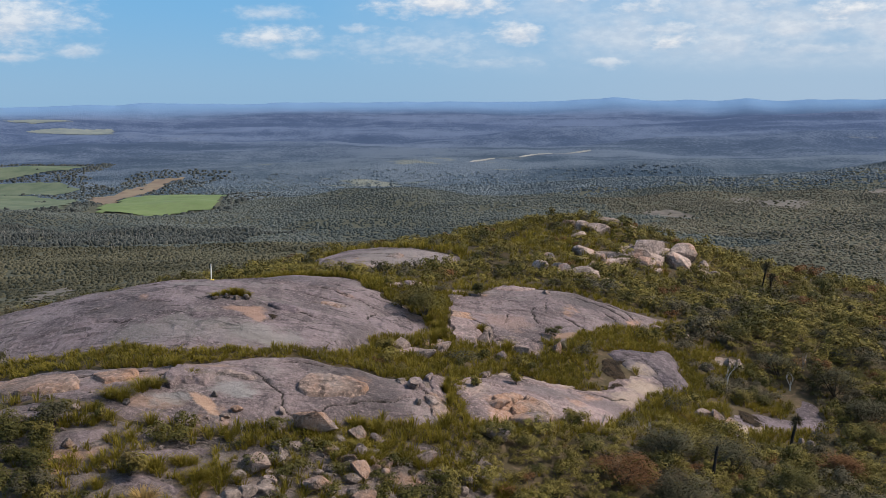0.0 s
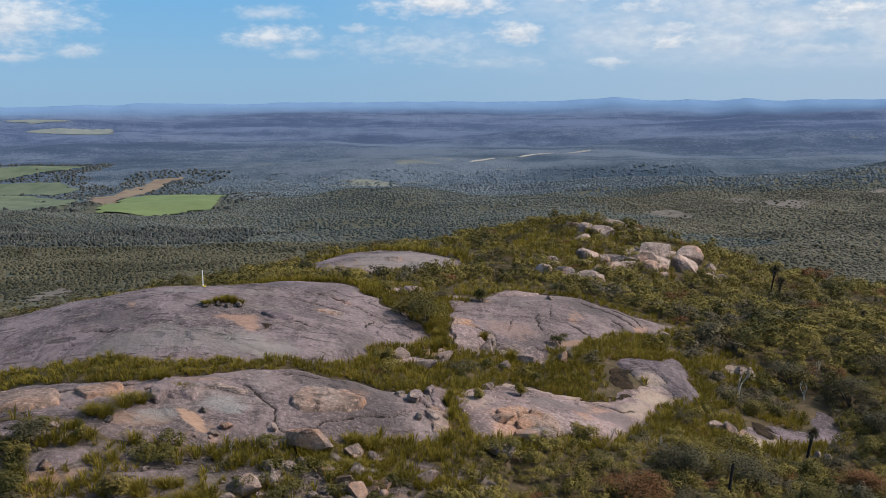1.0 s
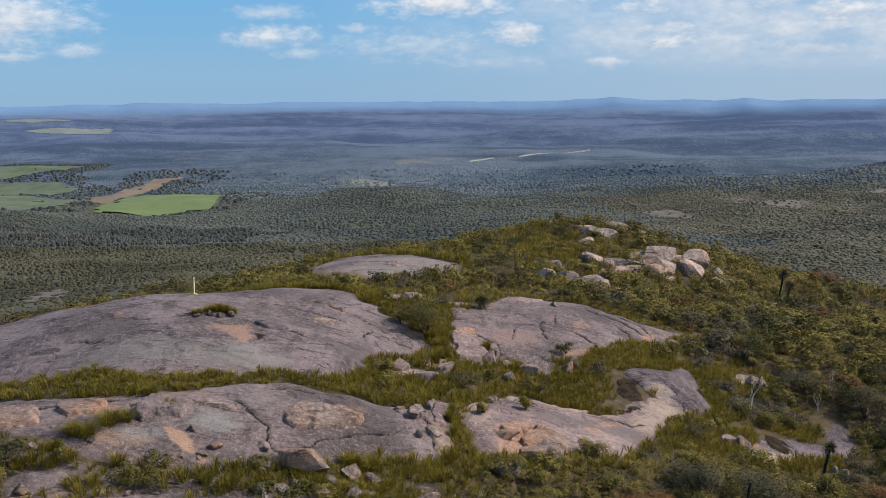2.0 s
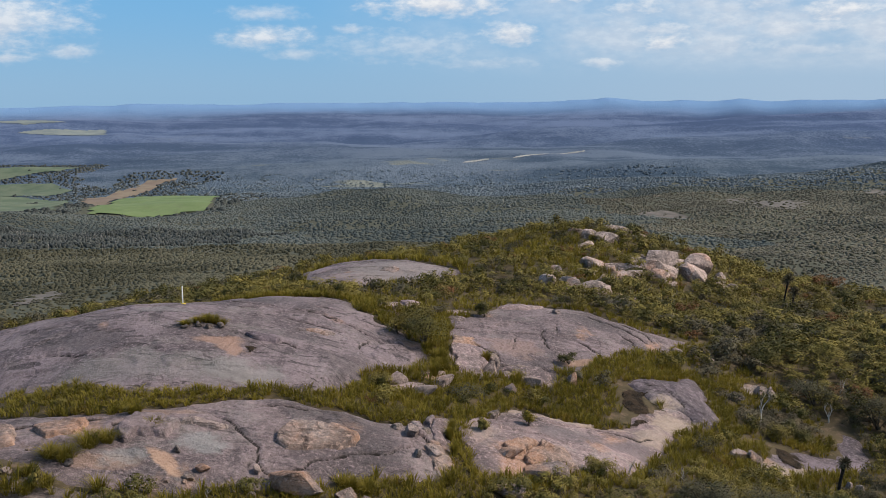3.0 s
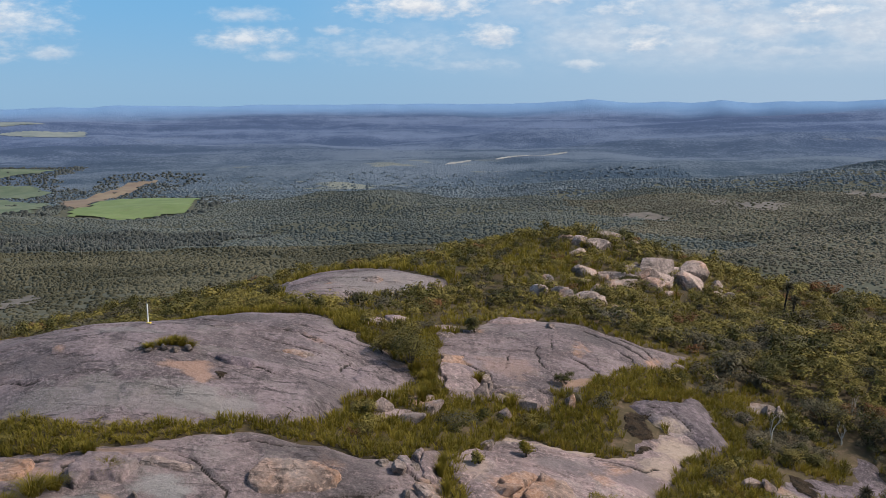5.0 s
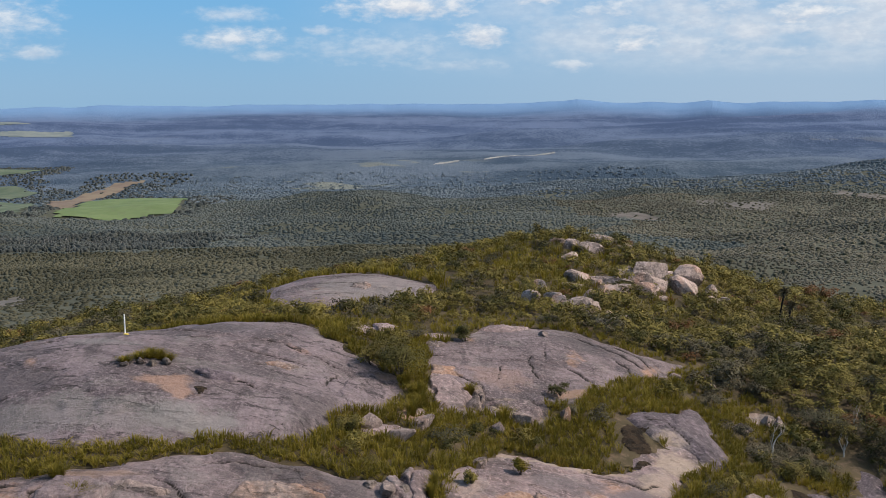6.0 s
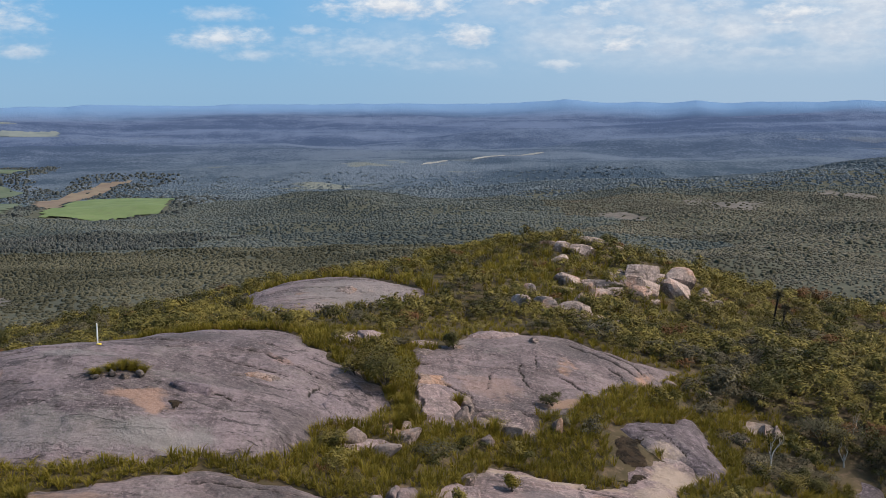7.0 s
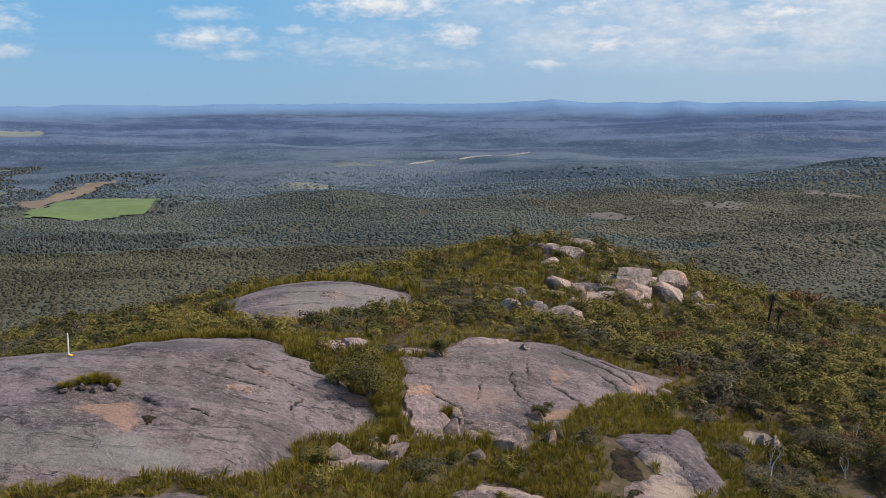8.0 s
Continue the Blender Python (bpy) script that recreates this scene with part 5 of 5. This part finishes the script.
BUSHES = [
    (-1.2, 65.2, 3.5, 2.4, HEATH_GREEN, "dense green bush in the cleft between slabs"), (-2.8, 66.1, 1.8, 1.2, HEATH_OLIVE, "olive bush in the cleft between slabs"),
    (-16.6, 40.7, 1.7, 1.0, MALLEE, "dark green bush beside low slabs"), (-16.6, 39.6, 1.1, 0.9, HEATH_OLIVE, "olive bush beside low slabs"), (-14.8, 41.3, 0.5, 0.75, HEATH_OLIVE, "small upright olive bush on bare rock"),
    (-16.3, 37.8, 1.6, 0.9, HEATH_GREEN, "green bush beside low slabs"), (-15.9, 36.6, 1.9, 1.0, HEATH_GREY, "grey-green bush beside low slabs"), (-12.6, 38.0, 1.4, 1.1, HEATH_OLIVE, "olive bush between low slabs"),
    (12.1, 50.4, 3.8, 2.2, MALLEE, "dark grey-green leafy bush below the slab"), (15.4, 50.6, 3.6, 2.2, MALLEE, "dark grey-green leafy bush below the slab"), (8.7, 46.7, 3.6, 1.8, HEATH_RUST, "rusty brown bush below the slab"),
    (23.3, 54.9, 3.8, 2.2, HEATH_RUST, "rusty brown bush on the slope"), (24.8, 71.6, 4.2, 2.4, MALLEE, "dark leafy bush beside a boulder"), (28.1, 69.3, 4.0, 2.5, MALLEE, "tall dark leafy bush on the slope"),
    (28.5, 64.5, 3.8, 2.5, MALLEE, "tall dark leafy bush on the slope"), (7.1, 51.9, 1.6, 1.05, HEATH_OLIVE, "rounded olive bush at the foot of the pale slab"), (1.8, 53.3, 0.7, 0.8, HEATH_OLIVE, "small upright olive bush on the pale slab"),
    (4.2, 56.1, 0.9, 0.8, SEDGE, "small yellow-green upright bush on the pale slab"), (7.8, 68.0, 1.5, 0.8, HEATH_GREEN, "low dark bush on the smooth slab"), (-26.2, 74.5, 1.6, 1.5, HEATH_RUST, "rusty bush behind the dome"),
    (-24.6, 75.5, 1.5, 1.3, HEATH_RUST, "rusty bush behind the dome"), (-28.2, 75.0, 1.6, 1.3, HEATH_RUST, "rusty bush behind the dome"), (31.4, 61.9, 3.6, 2.3, MALLEE, "tall dark leafy bush on the slope"),
    (26.8, 61.5, 3.2, 1.9, HEATH_GREEN, "green bush on the slope"), (11.6, 45.5, 3.4, 1.9, MALLEE, "dark grey-green leafy bush below the slab"), (17.5, 47.7, 3.4, 1.9, HEATH_GREEN, "dark green bush below the slab"),
    (19.7, 45.8, 3.0, 1.8, MALLEE, "dark grey-green leafy bush below the slab"), (2.9, 75.6, 1.6, 1.2, HEATH_GREEN, "dark bush behind the smooth slab"), (-0.4, 73.7, 1.9, 0.9, HEATH_GREY, "grey-green bush behind the small sheet"),
    (20.3, 65.2, 2.2, 1.1, HEATH_OLIVE, "olive bush above the pale pavement"), (21.9, 65.9, 1.8, 1.0, HEATH_GREEN, "green bush above the pale pavement"), (-3.4, 56.4, 1.4, 0.9, HEATH_OLIVE, "olive bush at the foot of the dome"),
    (31.5, 73.8, 3.6, 2.0, MALLEE, "dark leafy bush on the slope"), (33.5, 78.7, 3.4, 1.8, HEATH_OLIVE, "olive bush on the slope"), (23.1, 77.3, 3.2, 1.7, HEATH_GREEN, "green bush on the slope"), (27.9, 77.8, 3.0, 1.5, HEATH_OLIVE, "olive bush on the slope"),
]
for n, (x, y, wide, tall, material, label) in enumerate(BUSHES):
    shrub(x, y, wide, tall, material, label, 300 + n, 0.075, int(min(4200, 400 + 760 * wide * tall)))


def tuft(x, y, wide, tall, label, seed, group="tufts on bare rock"):
    v, a, b = tussock(300, seed, tall, wide * 0.62, 0.022, 0.9)
    ob = new("grass_tuft", mesh_of("grass_tuft", v, [a, b], SEDGE))
    ob.location = (x, y, float(surface_z(np.array(x), np.array(y))) - 0.03)
    return tagged(ob, label, "grass tuft", group)


TUFTS = [
    (-13.1, 58.8, 0.8, 0.4), (-12.7, 59.2, 1.0, 0.5), (-12.3, 59.3, 0.9, 0.5), (-11.9, 59.2, 0.8, 0.4), (-13.6, 58.3, 0.8, 0.32), (-13.3, 48.2, 0.9, 0.7), (-12.2, 46.8, 1.1, 0.6), (-15.0, 43.2, 1.2, 0.55), (-14.4, 43.1, 1.3, 0.7), (-14.0, 44.5, 1.4, 0.75), (-13.5, 45.1, 1.1, 0.6),
    (2.5, 65.8, 0.9, 0.7), (4.2, 63.4, 1.1, 0.9), (-0.3, 63.5, 1.1, 0.9), (-0.1, 62.4, 1.1, 0.9), (0.2, 52.3, 0.5, 0.9), (0.1, 51.6, 0.5, 0.8), (0.3, 50.1, 0.5, 0.7), (-3.3, 45.2, 1.1, 0.6), (-3.9, 45.2, 0.8, 0.6), (-0.6, 60.6, 1.0, 0.9), (-0.9, 64.5, 0.8, 0.8),
]
for n, (x, y, wide, tall) in enumerate(TUFTS):
    tuft(x, y, wide, tall, "yellow-green sedge tuft growing in a rock crack", 500 + n)
# one dry straw-coloured tussock
STRAW = foliage("straw", (0.28, 0.19, 0.07), (0.45, 0.31, 0.13), through_leaf=0.3)
v, a, b = tussock(220, 999, 0.8, 0.8, 0.035, 0.9)
straw = new("grass_tuft", mesh_of("grass_tuft", v, [a, b], STRAW))
straw.location = (-11.7, 36.7, float(surface_z(np.array(-11.7), np.array(36.7))))
tagged(straw, "dry straw-coloured tussock among low rocks", "grass tuft", "dry tussock")


def tube(points, radii, sides=7):
    """A tapered round stem along points."""
    verts, quads = [], []
    for k, (p, r) in enumerate(zip(points, radii)):
        p = np.array(p, float)
        way = np.array(points[min(k + 1, len(points) - 1)], float) - np.array(points[max(k - 1, 0)], float)
        way /= np.linalg.norm(way)
        a = np.cross(way, (0.3, 1.0, 0.1))
        a /= np.linalg.norm(a)
        b = np.cross(way, a)
        for s in range(sides):
            t = 2 * math.pi * s / sides
            verts.append(p + (a * math.cos(t) + b * math.sin(t)) * r)
    for k in range(len(points) - 1):
        for s in range(sides):
            i, j = k * sides + s, k * sides + (s + 1) % sides
            quads.append([i, j, j + sides, i + sides])
    return np.array(verts), np.array(quads)


def grass_tree(x, y, tall, lean, crown, label, seed, thick=0.085):
    """A charred trunk with a round head of needle leaves."""
    thing = new("grass_tree")
    thing.location = (x, y, float(ground_z(x, y)) - 0.1)
    pts = [(lean * tall * (t ** 1.4), 0, tall * t) for t in (0, 0.2, 0.45, 0.7, 0.9, 1.0)]
    v, q = tube(pts, [thick * k for k in (1.2, 1.0, 0.95, 1.0, 1.05, 0.8)], 9)
    v = v + np.random.RandomState(seed).normal(size=v.shape) * 0.012
    part("trunk", mesh_of("trunk", v, [q], CHAR, True), thing, "charred black trunk")
    if crown > 0:
        rnd = np.random.RandomState(seed)
        n = 260
        d = rnd.normal(size=(n, 3)) + (0, 0, 0.35)
        d /= np.linalg.norm(d, axis=1, keepdims=True)
        a = np.cross(d, rnd.normal(size=(n, 3)))
        a /= np.linalg.norm(a, axis=1, keepdims=True)
        r = crown * rnd.uniform(0.7, 1.1, n)[:, None]
        c = np.array(pts[-1])
        droop = np.array((0, 0, -0.35)) * r
        vv = np.stack([c - a * 0.018, c + a * 0.018, c + d * r * 0.6 + a * 0.016, c + d * r * 0.6 - a * 0.016, c + d * r + droop * 0.5], 1).reshape(-1, 3)
        i = np.arange(n)[:, None] * 5
        part("crown", mesh_of("crown", vv, [i + [0, 1, 2, 3], i + [3, 2, 4]], HEATH_GREY), thing, "round head of grey-green needle leaves")
    return tagged(thing, label, "grass tree", "grass trees")


grass_tree(33.1, 101.7, 3.4, 0.13, 0.8, "tall leaning grass tree with a black trunk", 1)
grass_tree(33.6, 100.9, 2.4, 0.12, 0.75, "shorter leaning grass tree with a black trunk", 2)
grass_tree(21.4, 59.0, 1.9, 0.16, 0.55, "leaning grass tree with a shaggy green head", 3)
grass_tree(13.7, 48.6, 2.1, 0.10, 0.0, "charred bare grass tree stump among bushes", 4, 0.075)
grass_tree(36.4, 87.2, 1.5, 0.05, 0.5, "short grass tree among low shrubs", 5)
grass_tree(23.4, 95.3, 1.0, 0.05, 0.45, "short dark grass tree below the boulders", 6)


def dead_tree(x, y, tall, label, seed):
    """A leafless shrub: forked grey limbs."""
    rnd = random.Random(seed)
    verts, quads, base = [], [], 0
    todo = [((0, 0, -0.1), Vector((0.05, 0, 1)), tall * 0.45, 0.06 * tall / 2, 0)]
    while todo:
        at, way, length, r, level = todo.pop()
        pts, p, d = [at], Vector(at), way.normalized()
        for _ in range(4):
            d = (d + Vector((rnd.uniform(-0.25, 0.25), rnd.uniform(-0.25, 0.25), rnd.uniform(-0.05, 0.2)))).normalized()
            p = p + d * length / 4
            pts.append(tuple(p))
        v, q = tube(pts, [r, r * 0.9, r * 0.8, r * 0.65, r * 0.5], 5)
        verts.append(v)
        quads.append(q + base)
        base += len(v)
        if level < 3:
            for _ in range(rnd.choice((2, 2, 3))):
                turn = Vector((rnd.uniform(-1, 1), rnd.uniform(-1, 1), rnd.uniform(0.2, 0.9)))
                todo.append((pts[rnd.choice((2, 3, 4))], (d + turn).normalized(), length * rnd.uniform(0.55, 0.8), r * 0.5, level + 1))
    thing = new("dead_shrub", mesh_of("dead_shrub", np.concatenate(verts), [np.concatenate(quads)], BARK_PALE, True))
    thing.location = (x, y, float(ground_z(x, y)))
    return tagged(thing, label, "dead shrub", "dead shrubs")


dead_tree(19.6, 66.8, 2.4, "bleached leafless forked shrub beside a boulder", 2)
for n, (x, y, tall) in enumerate([(-6.8, 38.4, 0.9), (11.6, 53.7, 1.2), (8.6, 53.0, 1.1), (25.0, 69.6, 1.9), (27.0, 72.9, 1.8), (1.2, 38.2, 1.0), (18.4, 95.5, 1.6), (16.9, 94.9, 1.4), (20.8, 95.2, 1.4), (-9.0, 42.5, 0.7)]):
    dead_tree(x, y, tall, "thin leafless grey shrub among heath", 20 + n)

# marker post on the dome
post = new("marker_post")
post.location = (-14.98, 63.3, float(surface_z(np.array(-14.98), np.array(63.3))))
bm = bmesh.new()
bmesh.ops.create_cone(bm, cap_ends=True, segments=14, radius1=0.036, radius2=0.033, depth=1.06, matrix=Matrix.Translation((0, 0, 0.52)))
bmesh.ops.bevel(bm, geom=[e for e in bm.edges if e.calc_face_angle(0) > 1.0], offset=0.008, segments=2, affect="EDGES")
me = bpy.data.meshes.new("pole")
bm.to_mesh(me)
bm.free()
me.materials.append(PAINT_WHITE)
part("pole", me, post, "white painted pole")
foot = boulder_mesh(91, PAINT_YELLOW, 5, 3.0, 2)
base = part("base", foot, post, "yellow painted footing")
base.scale, base.location = (0.12, 0.10, 0.05), (0.04, 0, 0.02)
tagged(post, "white marker post with yellow footing on the bare dome", "marker post")


def mat_of_moss(name, poly, label):
    xs, ys = [p[0] for p in poly], [p[1] for p in poly]
    x, y, q = sheet(min(xs) - 0.3, max(xs) + 0.3, min(ys) - 0.3, max(ys) + 0.3, 0.09)
    d = edge_distance(x + rough(x, y, 1.2, 4, 71) * 0.9, y + rough(x, y, 1.2, 4, 75) * 0.9, poly) - 0.25 * (rough(x, y, 0.6, 2, 79) > 0.30)
    verts, q = keep(np.stack([x, y, surface_z(x, y) + 0.01 + 0.05 * ease(0, 0.2, d) + rough(x, y, 0.3, 3, 81) * 0.06], 1), q, d > -0.02)
    return tagged(new(name, mesh_of(name, verts, [q], MOSS, True)), label, "moss", "moss mats")


mat_of_moss("moss_mat", MOSS_BEDS[0], "black dry moss mat at the foot of the lobe")
mat_of_moss("moss_mat", MOSS_BEDS[1], "black dry moss strip on the cream band")
mat_of_moss("moss_mat", MOSS_BEDS[2], "black dry moss mat on the pale pavement")
# moss-coloured patch laid down as the shade of the loose flake
mat_of_moss("moss_mat", [(-10.6, 56.5), (-10.0, 56.8), (-9.5, 56.6), (-10.1, 56.1)], "dark patch under a flake, put there as its shade")

# ------------------------------------------------------------ woods below the hill
def in_fields(x, y, grow=0.0):
    hit = np.zeros(len(x), bool)
    for poly in FIELDS:
        hit |= edge_distance(x, y, poly) > grow
    for poly in BARE:
        hit |= edge_distance(x, y, poly) > 9 + 16 * rough(x, y, 14, 2, 3)
    return hit


def woods(name, r0, r1, step, shapes, wide, tall, seed, material, label, dark=None, scrub=False, fade=(2250, 2600)):
    """Trees strewn at random over a stretch of the country."""
    rnd = np.random.RandomState(seed)
    count = int(1.05 * 0.5 * (r1 ** 2 - r0 ** 2) / step ** 2 * 1.08)
    r, b = np.sqrt(rnd.uniform(r0 ** 2, r1 ** 2, count)), rnd.uniform(-28, 33, count)
    x, y = r * np.sin(np.radians(b)), r * np.cos(np.radians(b))
    ok = ~in_fields(x, y, -4)
    ok &= r > np.where((b > -5) & (b < 13), 700, np.where(b >= 13, 480, 300))
    ok &= rnd.rand(len(x)) < 0.95 + 0.7 * rough(x, y, 70, 4, seed)
    ok &= rnd.rand(len(x)) < 1.1 - 1.0 * ease(*fade, r)
    belt = np.exp(-(((x + 400) / 220) ** 2 + ((y - 1060 - 0.15 * (x + 400)) / 130) ** 2)) > 0.4 + 0.3 * rough(x, y, 60, 3, 2)
    open_side = (x > 130 + 260 * rough(x, y, 150, 4, 4) + 0.10 * (r - 500)) & (r < 1680)
    ok &= (belt == bool(dark)) & (open_side == scrub)
    x, y, r = x[ok], y[ok], r[ok]
    s = wide * rnd.choice((0.6, 0.75, 0.9, 1.05, 1.3), len(x)) * rnd.uniform(0.85, 1.15, len(x)) * (1 + 0.35 * rough(x, y, 160, 3, 5))
    low = 1 - 0.5 * (1 - ease(500, 700, r)) * (x < 120)                    # scrub on the near slope
    s, h = s * (0.55 + 0.45 * low), tall * rnd.uniform(0.8, 1.2, len(x)) * low
    sow(name, shapes, np.stack([x, y, ground_z(x, y) - 0.3 + 0.9 * ease(1700, 2000, r)], 1), s, h, seed, material, label, "woodland", True)


def crown(seed, leaves=0, leaf=0.3, stem=False):
    """A tree seen from afar: a closed lumpy crown, with loose sprays of leaves round it."""
    rnd = np.random.RandomState(seed)
    t = np.arange(4) * np.pi / 2
    low = np.stack([np.cos(t) * 0.50, np.sin(t) * 0.50, 0 * t + 0.12], 1) * rnd.uniform(0.75, 1.2, (4, 3))
    up = np.stack([np.cos(t + 0.8) * 0.36, np.sin(t + 0.8) * 0.36, 0 * t + 0.74], 1) * rnd.uniform(0.78, 1.2, (4, 3))
    v = np.concatenate([low, up])
    f = [[0, 1, 4], [1, 5, 4], [1, 2, 5], [2, 6, 5], [2, 3, 6], [3, 7, 6], [3, 0, 7], [0, 4, 7], [4, 5, 6], [4, 6, 7]]
    if stem:
        v = np.concatenate([v, [(0.03, 0, 0), (-0.02, 0.03, 0), (-0.02, -0.03, 0), (0, 0, 0.6)]])
        f = f + [[8, 9, 11], [9, 10, 11], [10, 8, 11]]
    f = np.array(f)
    if leaves:
        lv, lf = leaf_cloud(leaves, seed, 1.0, 0.8, leaf, 5, 1.3, quad=False, up=0.9)
        f = np.concatenate([f, lf + len(v)])
        v = np.concatenate([v, lv + (0, 0, 0.10)])
    return v, f


woods("near_woods", 300, 1000, 3.6, [crown(k, 9, 0.28, True) for k in range(9)], 4.3, 2.3, 7, GUM, "grey-green eucalypt woodland below the hill")
# dense belt whose dark leaf colour partly paints a cloud shadow
woods("dark_woods", 700, 1300, 4.4, [crown(20 + k, 10, 0.26, True) for k in range(6)], 4.6, 3.8, 17, GUM_DARK, "dense eucalypt belt with bare trunks, darkened partly for cloud shadow", True)
woods("scrub", 330, 1000, 3.6, [crown(60 + k, 7, 0.26) for k in range(9)], 3.6, 1.4, 18, SCRUB, "olive-grey low scrub on the far slope", False, True)
woods("scrub", 1000, 1700, 4.4, [crown(70 + k) for k in range(9)], 4.9, 1.7, 19, SCRUB, "olive-grey low scrub on the far slope", False, True)
woods("middle_woods", 1000, 1750, 4.8, [crown(40 + k) for k in range(9)], 5.6, 2.1, 8, GUM_FAINT_HAZE, "grey-green eucalypt woodland on rolling ground, faint haze in its colour")
woods("far_woods", 1750, 2700, 7.4, [crown(80 + k) for k in range(9)], 7.6, 2.6, 9, GUM_HAZED, "far eucalypt woodland, haze blue painted into its leaves", fade=(2050, 2700))

# darker trees scattered in the scrub, and belts of trees round the paddocks
x, y = jitter(-100, 950, 450, 1700, 21, 41)
r = np.hypot(x, y)
ok = (x > 150 + 0.10 * (r - 500)) & (r > 500) & (np.degrees(np.arctan2(x, y)) < 31) & (rough(x, y, 110, 3, 42) > -0.02)
rnd = np.random.RandomState(43)
s = rnd.uniform(3.5, 6.5, ok.sum())
sow("scrub_trees", [crown(120 + k, 8, 0.28) for k in range(6)], np.stack([x, y, ground_z(x, y) - 0.3], 1)[ok], s, s * rnd.uniform(0.45, 0.65, len(s)), 44, GUM, "grey-green trees scattered in the scrub", "woodland", True)
x, y = jitter(-1350, -330, 1430, 2950, 11, 45)
out = np.full(len(x), -1e9)
for poly in FIELDS[:5]:
    out = np.maximum(out, edge_distance(x, y, poly))
grove = rough(x, y, 90, 3, 46)
ok = ((out < -2) & (out > -75 + 60 * grove)) | ((out > 4) & (rough(x, y, 45, 2, 47) > 0.40) & (grove > 0))
ok &= rnd.rand(len(x)) < 0.7
s = rnd.uniform(5.5, 11, ok.sum())
sow("paddock_trees", [crown(130 + k, 5, 0.3) for k in range(6)], np.stack([x, y, ground_z(x, y) - 2.5], 1)[ok], s, s * rnd.uniform(0.7, 0.95, len(s)), 48, GUM_DARK, "dark trees in belts round the paddocks", "woodland", True)

# heath and mallee on the slope that falls away behind the dome
x, y = jitter(-190, -8, 135, 345, 2.5, 61)
r, b = np.hypot(x, y), np.degrees(np.arctan2(x, y))
ok = (b > -28) & (b < -4) & (r > 140) & (r < 345)
rnd = np.random.RandomState(62)
ok &= rnd.rand(len(x)) < 0.85 + 0.6 * rough(x, y, 25, 3, 63)
x, y = x[ok], y[ok]
s = rnd.uniform(1.4, 3.0, len(x)) * (1 + 0.5 * rough(x, y, 30, 3, 64))
sow("scrub", [leaf_cloud(44, 195 + k, 1.0, 0.8, 0.15, 6, 1.5, quad=False, up=0.9) for k in range(8)], np.stack([x, y, ground_z(x, y) - 0.1], 1), s, s * rnd.uniform(0.45, 0.8, len(x)), 65, SCRUB, "olive-grey scrub on the slope behind the dome", "woodland")

# bare grey trunks in the dark belt
rnd = np.random.RandomState(77)
x, y = rnd.normal(-350, 120, 420), rnd.normal(1030, 70, 420)
stick = np.array([(0.12, 0, 0), (-0.06, 0.1, 0), (-0.06, -0.1, 0), (0.05, 0.3, 1), (0.25, 0.2, 0.95), (0.05, 0, 0.5), (0.1, 0, 0.55), (1.4, 0.4, 0.9)])
sticks = [(stick * (1, 1, 1), np.array([[0, 1, 3], [1, 2, 3], [2, 0, 4], [5, 6, 7]]))]
h = rnd.uniform(6, 11, 420)
sow("bare_trunks", sticks, np.stack([x, y, ground_z(x, y)], 1), np.full(420, 0.8), h, 5, BARK_PALE, "bleached bare trunks standing in dark woodland", "dead trees")
